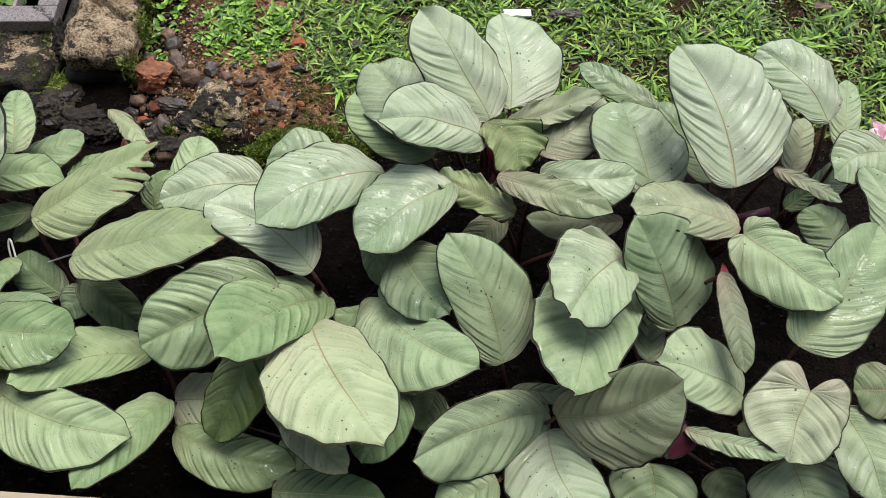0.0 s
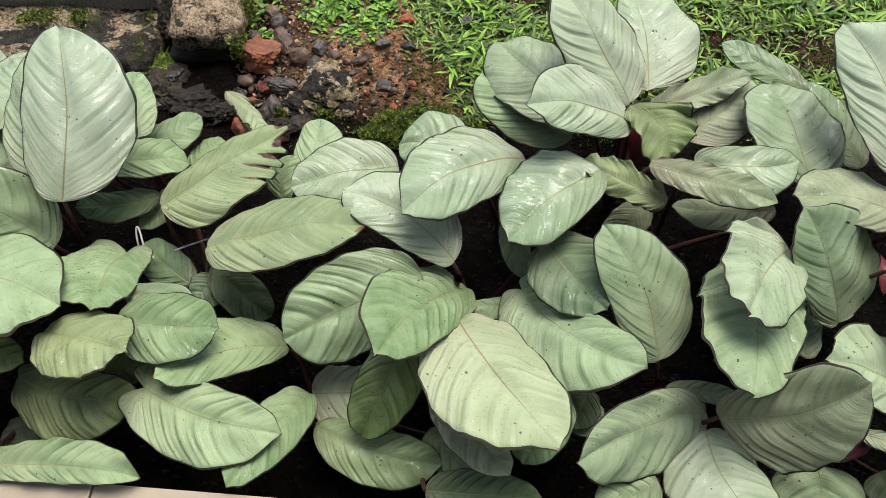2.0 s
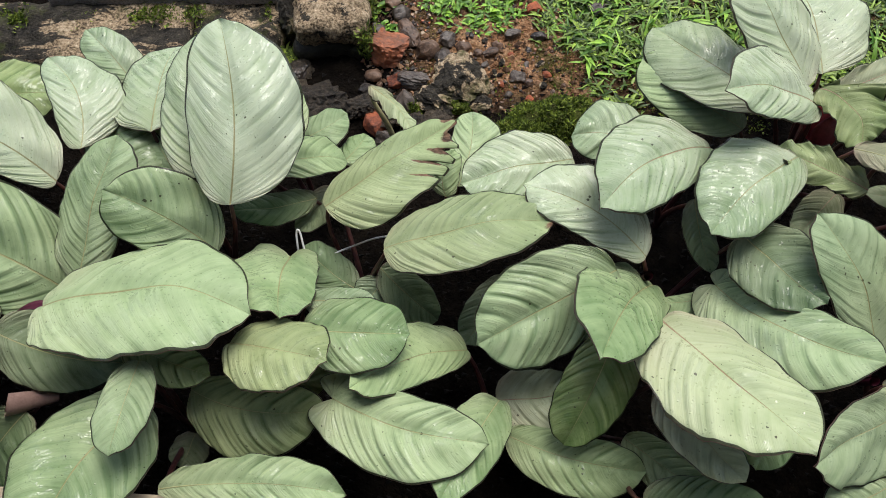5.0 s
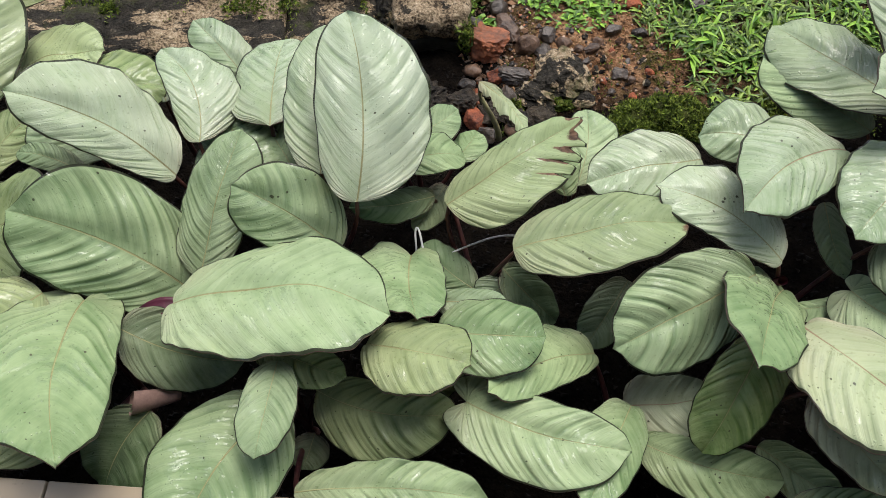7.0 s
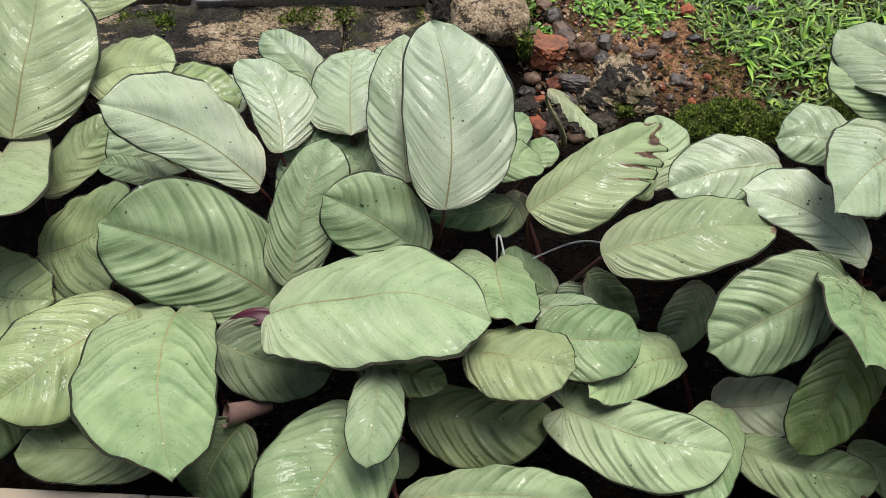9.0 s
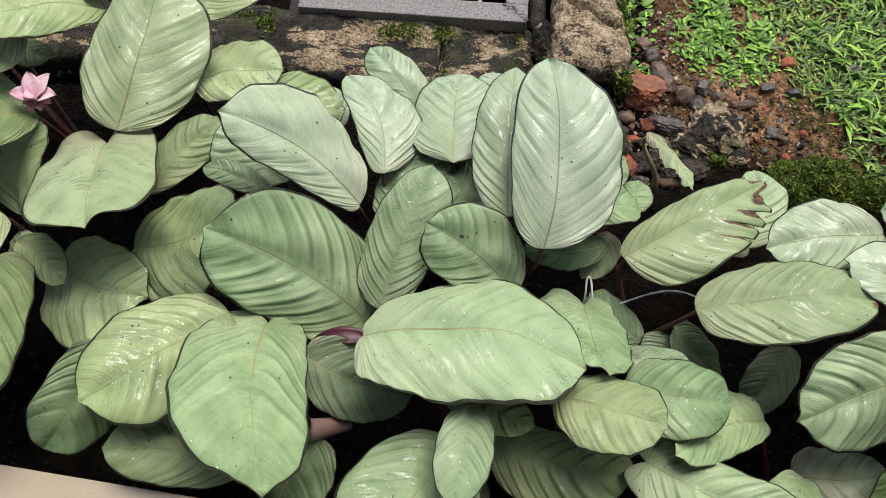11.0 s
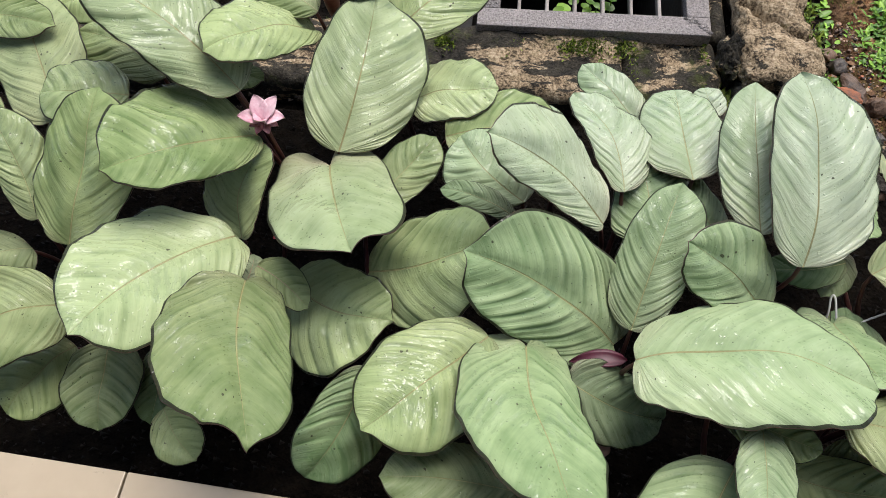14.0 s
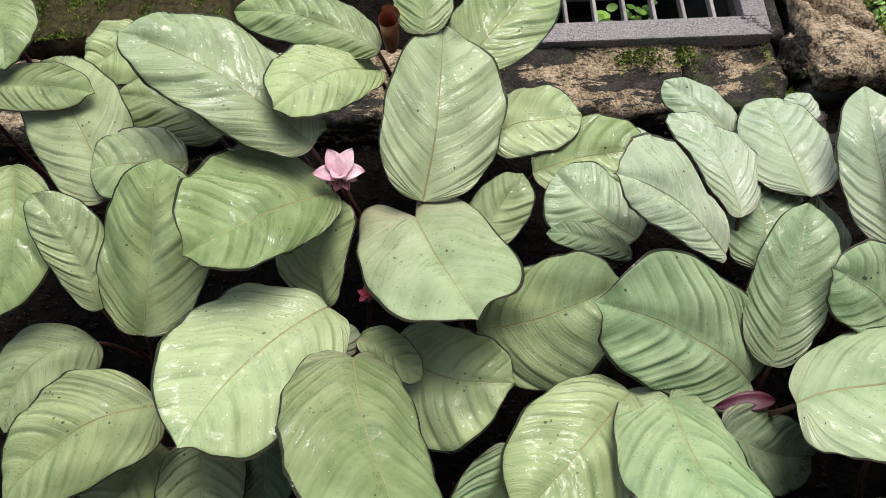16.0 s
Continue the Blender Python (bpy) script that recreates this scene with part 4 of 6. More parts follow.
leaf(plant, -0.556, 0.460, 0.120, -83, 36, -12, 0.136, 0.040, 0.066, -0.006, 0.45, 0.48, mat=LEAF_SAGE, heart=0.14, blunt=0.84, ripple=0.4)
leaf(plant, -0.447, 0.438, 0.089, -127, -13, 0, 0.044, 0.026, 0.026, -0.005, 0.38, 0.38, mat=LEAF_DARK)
plant = plant_at(-0.551, 0.585)
leaf(plant, -0.577, 0.626, 0.100, 34, 0, 0, 0.089, 0.027, 0.033, -0.005, 0.55, 0.46, mat=LEAF_SAGE)
leaf(plant, -0.582, 0.554, 0.160, 15, -14, 0, 0.096, 0.036, 0.026, 0.007, 0.47, 0.50, mat=LEAF_SAGE)
leaf(plant, -0.558, 0.604, 0.150, 110, -12, 0, 0.146, 0.023, 0.027, -0.003, 0.52, 0.32, mat=LEAF_SAGE)
leaf(plant, -0.509, 0.603, 0.090, 60, -10, 0, 0.061, 0.020, 0.024, -0.003, 0.55, 0.58, mat=LEAF_SAGE)
leaf(plant, -0.531, 0.538, 0.117, -169, 6, 0, 0.102, 0.023, 0.023, 0.008, 0.50, 0.50, mat=LEAF_DARK)
plant = plant_at(-0.301, 0.456, "low leafy plant with one broad silver-green blade")
leaf(plant, -0.301, 0.456, 0.053, -125, -7, -5, 0.099, 0.028, 0.028, 0.001, 0.54, 0.54, mat=LEAF_DARK)
plant = plant_at(-0.497, 0.277, "low leafy plant with one broad silver-green blade")
leaf(plant, -0.495, 0.285, 0.138, -18, 6, 0, 0.168, 0.036, 0.051, -0.011, 0.43, 0.57, mat=LEAF_SAGE, ripple=1.4, heart=0.15)
plant = plant_at(-0.784, 0.395)
leaf(plant, -0.797, 0.413, 0.123, 165, 33, -18, 0.205, 0.063, 0.074, -0.012, 0.60, 0.64, mat=LEAF_SAGE, ripple=2.0, heart=0.06)
leaf(plant, -0.783, 0.421, 0.148, 73, 25, -0, 0.168, 0.040, 0.042, 0.001, 0.38, 0.64, mat=LEAF_WET)
leaf(plant, -0.788, 0.368, 0.195, -4, 7, -21, 0.222, 0.070, 0.090, 0.025, 0.52, 0.51, mat=LEAF_SAGE, ripple=0.7, heart=0.03, blunt=0.75)
plant = plant_at(-0.802, 0.545, "low leafy plant with large pale silvery blades")
leaf(plant, -0.817, 0.531, 0.180, 172, 45, -2, 0.187, 0.037, 0.069, -0.015, 0.60, 0.49, mat=LEAF_SILVER)
leaf(plant, -0.774, 0.523, 0.156, 90, 8, 3, 0.101, 0.042, 0.058, -0.011, 0.36, 0.55, mat=LEAF_WET)
leaf(plant, -0.795, 0.570, 0.185, 115, 5, 17, 0.141, 0.031, 0.053, -0.016, 0.52, 0.56, mat=LEAF_SILVER)
plant = plant_at(-0.653, 0.505, "low leafy plant with large pale silvery blades")
leaf(plant, -0.685, 0.541, 0.153, 123, 6, -4, 0.111, 0.025, 0.025, -0.001, 0.60, 0.29, mat=LEAF_SAGE)
leaf(plant, -0.637, 0.460, 0.135, 164, 42, -24, 0.139, 0.043, 0.052, -0.006, 0.64, 0.51, mat=LEAF_SAGE, ripple=1.9)
leaf(plant, -0.611, 0.489, 0.190, 93, 25, 9, 0.208, 0.051, 0.076, -0.011, 0.49, 0.47, mat=LEAF_SILVER)
leaf(plant, -0.652, 0.523, 0.193, 91, 13, -1, 0.180, 0.041, 0.037, 0.003, 0.41, 0.55, mat=LEAF_SILVER)
plant = plant_at(-0.732, 0.674, "low leafy plant with large pale silvery blades")
leaf(plant, -0.717, 0.593, 0.184, 92, -11, -1, 0.165, 0.053, 0.049, 0.003, 0.33, 0.53, mat=LEAF_SILVER)
leaf(plant, -0.676, 0.718, 0.136, 102, 10, -1, 0.046, 0.019, 0.022, -0.002, 0.61, 0.51, mat=LEAF_SILVER)
leaf(plant, -0.772, 0.699, 0.148, 132, 7, -5, 0.102, 0.027, 0.031, -0.002, 0.63, 0.26, mat=LEAF_SILVER)
plant = plant_at(-0.862, 0.659, "low leafy plant with large pale silvery blades")
leaf(plant, -0.862, 0.659, 0.144, 117, 8, -4, 0.063, 0.016, 0.016, -0.003, 0.54, 0.54, mat=LEAF_PALE)
plant = plant_at(-0.885, 0.335)
leaf(plant, -0.895, 0.384, 0.168, -74, 25, -21, 0.205, 0.054, 0.076, -0.015, 0.49, 0.47, mat=LEAF_SAGE, heart=0.12, blunt=0.76)
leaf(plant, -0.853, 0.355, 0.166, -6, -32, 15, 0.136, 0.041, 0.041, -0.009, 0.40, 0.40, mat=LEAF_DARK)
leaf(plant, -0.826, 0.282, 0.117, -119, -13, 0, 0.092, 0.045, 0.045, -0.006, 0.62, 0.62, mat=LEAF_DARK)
leaf(plant, -0.934, 0.388, 0.180, -134, 12, -3, 0.164, 0.062, 0.060, 0.001, 0.59, 0.49)
leaf(plant, -0.897, 0.243, 0.145, -179, 13, 0, 0.135, 0.034, 0.039, -0.004, 0.50, 0.51, mat=LEAF_OLIVE)
plant = plant_at(-0.678, 0.286, "low leafy plant with dull olive-green ribbed blades")
leaf(plant, -0.689, 0.281, 0.157, -117, 10, 1, 0.159, 0.062, 0.066, -0.003, 0.54, 0.52, mat=LEAF_SAGE)
leaf(plant, -0.675, 0.306, 0.205, -96, 6, 0, 0.095, 0.028, 0.027, 0.001, 0.52, 0.50, mat=LEAF_SAGE)
leaf(plant, -0.664, 0.273, 0.050, -106, -0, -4, 0.041, 0.023, 0.022, 0.001, 0.48, 0.64, mat=LEAF_BLUSH)
leaf(plant, -0.707, 0.337, 0.183, -22, -2, 9, 0.103, 0.021, 0.025, -0.003, 0.61, 0.52, mat=LEAF_OLIVE, ripple=1.6)
leaf(plant, -0.654, 0.305, 0.112, -11, 7, 12, 0.155, 0.033, 0.051, -0.013, 0.55, 0.45, mat=LEAF_OLIVE, ripple=1.3)
leaf(plant, -0.661, 0.195, 0.142, -3, 6, 0, 0.188, 0.028, 0.019, 0.007, 0.64, 0.50, mat=LEAF_SAGE, wave=0.15)
plant = plant_at(-0.551, 0.353, "low leafy plant with wet shining ribbed blades")
leaf(plant, -0.593, 0.329, 0.188, -15, 13, -18, 0.109, 0.046, 0.048, -0.001, 0.64, 0.52, mat=LEAF_OLIVE, ripple=1.2)
leaf(plant, -0.586, 0.305, 0.116, 11, 2, 8, 0.091, 0.025, 0.025, -0.003, 0.45, 0.45, mat=LEAF_OLIVE)
leaf(plant, -0.523, 0.349, 0.171, -2, -3, -2, 0.110, 0.041, 0.045, -0.003, 0.54, 0.45, mat=LEAF_SAGE)
leaf(plant, -0.528, 0.387, 0.160, -0, 0, 0, 0.076, 0.016, 0.020, -0.003, 0.48, 0.48, mat=LEAF_WET, ripple=0.3)
plant = plant_at(-1.034, 0.704, "low leafy plant with wet shining ribbed blades")
leaf(plant, -1.055, 0.711, 0.150, 6, 7, 0, 0.115, 0.051, 0.047, 0.003, 0.58, 0.44, mat=LEAF_GREEN)
leaf(plant, -1.003, 0.656, 0.152, 10, -1, 8, 0.146, 0.055, 0.047, 0.006, 0.49, 0.51, mat=LEAF_GREEN)
plant = plant_at(-0.909, 0.539, "low leafy plant with wet shining ribbed blades")
leaf(plant, -0.914, 0.527, 0.188, 161, 3, -8, 0.090, 0.016, 0.016, -0.005, 0.56, 0.56, mat=LEAF_DARK)
leaf(plant, -0.904, 0.552, 0.181, 135, 6, -6, 0.112, 0.047, 0.047, 0.008, 0.58, 0.58, mat=LEAF_WET)
plant = plant_at(-1.181, 0.618, "low leafy plant with one heart-shaped creamy blade")
leaf(plant, -1.127, 0.616, 0.164, 82, 19, 15, 0.204, 0.061, 0.079, -0.004, 0.40, 0.60, mat=LEAF_GLOSSY)
leaf(plant, -1.136, 0.600, 0.158, -69, 29, -0, 0.198, 0.070, 0.076, -0.004, 0.64, 0.38, mat=LEAF_CREAM, ripple=0.5, heart=0.28, blunt=0.8, wave=0.01)
leaf(plant, -1.225, 0.625, 0.175, -133, 31, -9, 0.196, 0.050, 0.092, -0.004, 0.62, 0.28, mat=LEAF_GREEN)
leaf(plant, -1.241, 0.654, 0.220, 155, 24, 7, 0.227, 0.055, 0.072, -0.012, 0.50, 0.54, mat=LEAF_GLOSSY)
leaf(plant, -1.300, 0.742, 0.170, -24, 0, 0, 0.069, 0.018, 0.026, -0.005, 0.59, 0.64, mat=LEAF_OLIVE)
plant = plant_at(-1.205, 0.472, "low leafy plant with rose-flushed pale blades")
leaf(plant, -1.226, 0.493, 0.164, -123, 25, -3, 0.210, 0.076, 0.080, -0.011, 0.63, 0.48, mat=LEAF_GLOSSY)
leaf(plant, -1.195, 0.429, 0.186, -71, 21, -31, 0.212, 0.056, 0.078, -0.013, 0.47, 0.57, tears=((0.97, -1, 0.3, 0.03),), heart=0.05, mat=LEAF_OLIVE, blunt=0.78)
leaf(plant, -1.239, 0.520, 0.107, 74, 36, -14, 0.119, 0.062, 0.034, 0.016, 0.32, 0.64)
leaf(plant, -1.193, 0.457, 0.166, -34, -7, 6, 0.076, 0.024, 0.018, 0.004, 0.31, 0.61, mat=LEAF_OLIVE, rib=MIDRIB_RED)
leaf(plant, -1.220, 0.454, 0.116, 82, 8, 1, 0.040, 0.018, 0.018, -0.003, 0.54, 0.54, mat=LEAF_ROSY, rib=MIDRIB_RED)
leaf(plant, -1.161, 0.460, 0.123, -22, 13, 10, 0.135, 0.054, 0.074, -0.014, 0.48, 0.62)
plant = plant_at(-1.352, 0.694, "low leafy plant with dull olive-green ribbed blades")
leaf(plant, -1.352, 0.694, 0.188, 155, 4, -8, 0.141, 0.039, 0.039, -0.010, 0.62, 0.62, mat=LEAF_OLIVE)
plant = plant_at(-1.136, 0.776)
leaf(plant, -1.177, 0.781, 0.192, -129, 30, -10, 0.171, 0.043, 0.056, -0.008, 0.64, 0.43, mat=LEAF_GREEN)
leaf(plant, -1.172, 0.787, 0.217, 159, 1, -8, 0.187, 0.037, 0.037, -0.014, 0.51, 0.51)
leaf(plant, -1.121, 0.788, 0.237, 93, 5, 0, 0.104, 0.035, 0.035, -0.003, 0.45, 0.45)
leaf(plant, -1.081, 0.777, 0.193, 57, 2, 9, 0.196, 0.055, 0.055, -0.008, 0.50, 0.50)
plant = plant_at(-1.083, 0.481, "low leafy plant with dull olive-green ribbed blades")
leaf(plant, -1.090, 0.554, 0.132, 54, 8, 4, 0.129, 0.032, 0.035, -0.002, 0.50, 0.64, mat=LEAF_OLIVE)
leaf(plant, -1.072, 0.472, 0.140, 7, 28, 10, 0.158, 0.059, 0.073, -0.010, 0.56, 0.42, mat=LEAF_GREEN)
plant = plant_at(-1.457, 0.485, "low leafy plant with dull olive-green ribbed blades")
leaf(plant, -1.416, 0.469, 0.160, 82, 30, 0, 0.183, 0.055, 0.062, -0.005, 0.44, 0.50)
leaf(plant, -1.469, 0.505, 0.150, 122, 30, 0, 0.141, 0.029, 0.039, -0.007, 0.54, 0.54)
leaf(plant, -1.491, 0.487, 0.108, -132, -6, -6, 0.131, 0.045, 0.045, -0.028, 0.33, 0.33, mat=LEAF_OLIVE)
plant = plant_at(-1.470, 0.621, "low leafy plant with dull olive-green ribbed blades")
leaf(plant, -1.377, 0.648, 0.208, -174, 7, 2, 0.102, 0.047, 0.049, -0.001, 0.64, 0.58, mat=LEAF_GREEN)
leaf(plant, -1.458, 0.607, 0.201, 121, 2, -5, 0.224, 0.056, 0.056, -0.009, 0.53, 0.53, mat=LEAF_OLIVE)
plant = plant_at(-1.639, 0.755, "low leafy plant with dull olive-green ribbed blades")
leaf(plant, -1.639, 0.755, 0.217, -10, 6, 8, 0.158, 0.032, 0.032, 0.003, 0.52, 0.52, mat=LEAF_OLIVE)
plant = plant_at(-1.581, 0.664, "low leafy plant with one broad silver-green blade")
leaf(plant, -1.581, 0.664, 0.190, -89, -9, 0, 0.173, 0.051, 0.051, 0.014, 0.62, 0.62)
plant = plant_at(-1.354, 0.376, "low leafy plant with a withered brown blade")
leaf(plant, -1.381, 0.391, 0.176, -148, -4, -7, 0.164, 0.056, 0.056, -0.020, 0.38, 0.38, mat=LEAF_OLIVE)
leaf(plant, -1.352, 0.374, 0.123, -86, -9, 1, 0.100, 0.045, 0.045, -0.001, 0.48, 0.48, mat=LEAF_OLIVE)
leaf(plant, -1.391, 0.364, 0.122, -127, -7, -5, 0.100, 0.045, 0.045, -0.006, 0.48, 0.48, mat=LEAF_OLIVE)
leaf(plant, -1.292, 0.375, 0.114, -91, -9, 0, 0.087, 0.028, 0.028, 0.003, 0.51, 0.51, mat=LEAF_DARK)
plant = plant_at(-1.643, 0.871, "low leafy plant with one broad silver-green blade")
leaf(plant, -1.643, 0.871, 0.266, -63, -8, 4, 0.132, 0.043, 0.043, 0.015, 0.62, 0.62)
plant = plant_at(-1.454, 0.839, "low leafy plant with one broad silver-green blade")
leaf(plant, -1.454, 0.839, 0.202, -147, -5, -7, 0.079, 0.048, 0.048, 0.002, 0.54, 0.54)
plant = plant_at(-1.048, 0.337, "low leafy plant with one broad silver-green blade")
leaf(plant, -1.048, 0.337, 0.203, -121, -30, -24, 0.133, 0.045, 0.037, 0.006, 0.52, 0.64, mat=LEAF_SAGE)
plant = plant_at(-1.273, 0.302, "low leafy plant with one broad silver-green blade")
leaf(plant, -1.273, 0.302, 0.122, -48, -6, 6, 0.068, 0.027, 0.027, -0.004, 0.51, 0.51)


def nearest_plant(x, y):
    return min(PLANTS, key=lambda p: (p.matrix_world.translation.xy - Vector((x, y))).length)


# ---- stones, brick shards and mortar on the bare earth ----
def stone(name, x, y, sx, sy, sz, turn, mat, label, seed, sharp=0.35, sub=3, lift=0.3, category="stone", rough=1.0):
    """A worn stone: a ball flattened by random facets and roughened."""
    r = random.Random(seed)
    bm = bmesh.new()
    bmesh.ops.create_icosphere(bm, subdivisions=sub, radius=1)
    cuts = []
    for _ in range(14):
        d = Vector((r.gauss(0, 1), r.gauss(0, 1), r.gauss(0, 0.8))).normalized()
        cuts.append((d, r.uniform(0.95 - sharp, 0.9)))
    for v in bm.verts:
        p = v.co.copy()
        for d, k in cuts:
            over = p.dot(d) - k
            if over > 0:
                p -= d * over * 0.92
        p *= 1 + 0.22 * noise.noise(p * 1.7 + Vector((seed, 0, 0))) + rough * (0.12 * noise.noise(p * 5 + Vector((0, seed, 0))) + 0.08 * noise.noise(p * 13 + Vector((0, 0, seed))))
        v.co = Vector((p.x * sx / 2, p.y * sy / 2, p.z * sz / 2))
    ob = part(name, bm, mat, None, "", smooth=sharp < 0.3)
    z = bed_level(x, y)
    ob.matrix_world = pose(x, y, z + sz * lift, r.uniform(-8, 8), r.uniform(-8, 8), turn)
    return tagged(ob, label, category, "stones on the bare earth")


stone("brick_shard", -0.464, 0.852, 0.069, 0.088, 0.048, -25, BRICK_GREY, "broken brick with orange face and grey mortar skin", 18, 0.50, category="brick", lift=0.16, rough=1.0, sub=4)
stone("stone", -0.430, 0.881, 0.029, 0.060, 0.021, 20, ROCK_BROWN, "rounded brown stone leaning on the brick", 31, 0.30, category="stone", lift=0.16, rough=0.6, sub=4)
stone("stone", -0.407, 0.850, 0.043, 0.046, 0.030, 50, ROCK_BROWN, "brown angular stone among pebbles", 44, 0.45, category="stone", lift=0.16, rough=0.6, sub=3)
stone("stone", -0.372, 0.866, 0.031, 0.032, 0.022, 10, ROCK_DARK, "dark wet stone among pebbles", 57, 0.45, category="stone", lift=0.16, rough=0.6, sub=3)
stone("stone", -0.378, 0.838, 0.043, 0.032, 0.023, -30, ROCK_DARK, "dark angular stone beside the mortar lump", 70, 0.45, category="stone", lift=0.16, rough=0.6, sub=3)
stone("stone", -0.350, 0.855, 0.026, 0.025, 0.018, 0, ROCK_BROWN, "small brown pebble on the earth", 83, 0.20, category="stone", lift=0.16, rough=0.6, sub=3)
stone("stone", -0.483, 0.810, 0.029, 0.023, 0.016, 0, ROCK_BROWN, "small smooth brown pebble", 96, 0.20, category="stone", lift=0.16, rough=0.6, sub=3)
stone("stone", -0.491, 0.786, 0.029, 0.025, 0.018, -8, ROCK_DARK, "dark grey slab of stone", 109, 0.45, category="stone", lift=0.16, rough=0.6, sub=3)
stone("stone", -0.479, 0.894, 0.026, 0.035, 0.018, 30, ROCK_DARK, "dark stone wedged against the block", 122, 0.45, category="stone", lift=0.16, rough=0.8, sub=3)
stone("stone", -0.445, 0.925, 0.033, 0.032, 0.023, 30, ROCK_DARK, "dark purplish rough stone beside the weeds", 135, 0.25, category="stone", lift=0.16, rough=0.8, sub=3)
stone("stone", -0.459, 0.948, 0.029, 0.025, 0.018, -12, ROCK_BROWN, "brown stone under weeds", 148, 0.45, category="stone", lift=0.16, rough=0.8, sub=3)
stone("brick_shard", -0.445, 0.800, 0.045, 0.028, 0.019, 20, BRICK_RED, "small orange-red brick shard", 161, 0.45, category="brick", lift=0.16, rough=0.6, sub=4)
stone("brick_shard", -0.477, 0.728, 0.039, 0.049, 0.028, 35, BRICK_RED, "crumbled red brick under leaves", 174, 0.40, category="brick", lift=0.16, rough=1.0, sub=3)
stone("brick_shard", -0.491, 0.759, 0.026, 0.023, 0.016, -15, BRICK_RED, "dull red brick shard in dark soil", 187, 0.40, category="brick", lift=0.16, rough=0.6, sub=3)
stone("brick_shard", -0.471, 0.777, 0.029, 0.016, 0.011, -10, BRICK_RED, "thin orange brick shard in the earth", 200, 0.40, category="brick", lift=0.16, rough=0.6, sub=3)
stone("stone", -0.459, 0.767, 0.029, 0.018, 0.013, 4, GRAVEL, "pale flat stone chip", 213, 0.45, category="stone", lift=0.16, rough=0.6, sub=3)
stone("mortar_lump", -0.357, 0.794, 0.110, 0.097, 0.041, 12, GRAVEL, "crumbling tan mortar lump, mossy at its foot", 226, 0.30, category="mortar lump", lift=0.16, rough=1.7, sub=4)
stone("mortar_lump", -0.397, 0.765, 0.045, 0.076, 0.023, 60, GRAVEL, "porous grey-brown mortar piece with moss", 239, 0.30, category="mortar lump", lift=0.16, rough=1.7, sub=4)
stone("stone", -0.327, 0.758, 0.049, 0.030, 0.015, -20, GRAVEL, "grey rubble lump with moss", 252, 0.30, category="stone", lift=0.16, rough=1.6, sub=4)
stone("stone", -0.422, 0.796, 0.033, 0.065, 0.023, 70, ROCK_DARK, "dark mossy rubble lump beside the mortar", 265, 0.45, category="stone", lift=0.16, rough=1.4, sub=4)
stone("stone", -0.436, 0.754, 0.039, 0.046, 0.028, 15, ROCK_DARK, "black wet stone beside the withered leaf", 278, 0.45, category="stone", lift=0.16, rough=1.4, sub=3)
stone("stone", -0.464, 0.703, 0.039, 0.035, 0.024, 15, ROCK_DARK, "black stone beside the leaves", 291, 0.45, category="stone", lift=0.16, rough=1.2, sub=3)
stone("stone", -0.422, 0.712, 0.039, 0.028, 0.019, 0, ROCK_BROWN, "brown pebble in dark soil", 304, 0.25, category="stone", lift=0.16, rough=1.0, sub=3)
stone("stone", -0.271, 0.805, 0.026, 0.030, 0.018, 0, ROCK_DARK, "dark pebble on red earth", 317, 0.30, category="stone", lift=0.16, rough=0.5, sub=3)
stone("stone", -0.219, 0.752, 0.022, 0.028, 0.015, 0, ROCK_DARK, "grey pebble by the moss", 330, 0.30, category="stone", lift=0.16, rough=0.5, sub=3)
stone("stone", -0.276, 0.880, 0.028, 0.021, 0.015, 20, ROCK_DARK, "small dark pebble on red earth", 343, 0.30, category="stone", lift=0.16, rough=0.6, sub=3)
stone("stone", -0.310, 0.844, 0.033, 0.018, 0.013, 20, ROCK_BROWN, "flat brown stone on the earth", 356, 0.30, category="stone", lift=0.16, rough=0.6, sub=3)
stone("stone", -0.299, 0.859, 0.018, 0.018, 0.012, 20, ROCK_BROWN, "small brown pebble in the earth", 369, 0.30, category="stone", lift=0.16, rough=0.6, sub=3)
stone("stone", -0.234, 0.879, 0.029, 0.018, 0.013, -20, ROCK_DARK, "dark pebble at the grass edge", 382, 0.30, category="stone", lift=0.16, rough=0.6, sub=3)
stone("brick_shard", -0.237, 0.928, 0.033, 0.025, 0.018, 30, BRICK_RED, "dull orange brick chip on mossy earth", 395, 0.40, category="brick", lift=0.16, rough=0.6, sub=3)
stone("brick_shard", -0.298, 0.933, 0.016, 0.016, 0.011, 30, BRICK_RED, "orange brick crumb among weeds", 408, 0.40, category="brick", lift=0.16, rough=0.6, sub=3)
stone("stone", -0.144, 0.924, 0.039, 0.028, 0.019, 30, ROCK_DARK, "grey pebble among grass", 421, 0.45, category="stone", lift=0.16, rough=0.8, sub=3)
stone("stone", -0.600, 0.816, 0.047, 0.058, 0.033, 15, ROCK_DARK, "dark rough stone at the foot of the block", 434, 0.45, category="stone", lift=0.16, rough=1.2, sub=4)
stone("rubble_lump", -0.613, 0.794, 0.059, 0.069, 0.032, 10, ROCK_BLACK, "black wet crumbling rubble lump beside the leaves", 447, 0.35, category="rubble", lift=0.16, rough=2.4, sub=4)
stone("rubble_lump", -0.559, 0.771, 0.090, 0.067, 0.037, -20, ROCK_BLACK, "black wet crumbling rubble lump beside the leaves", 460, 0.35, category="rubble", lift=0.16, rough=2.4, sub=4)
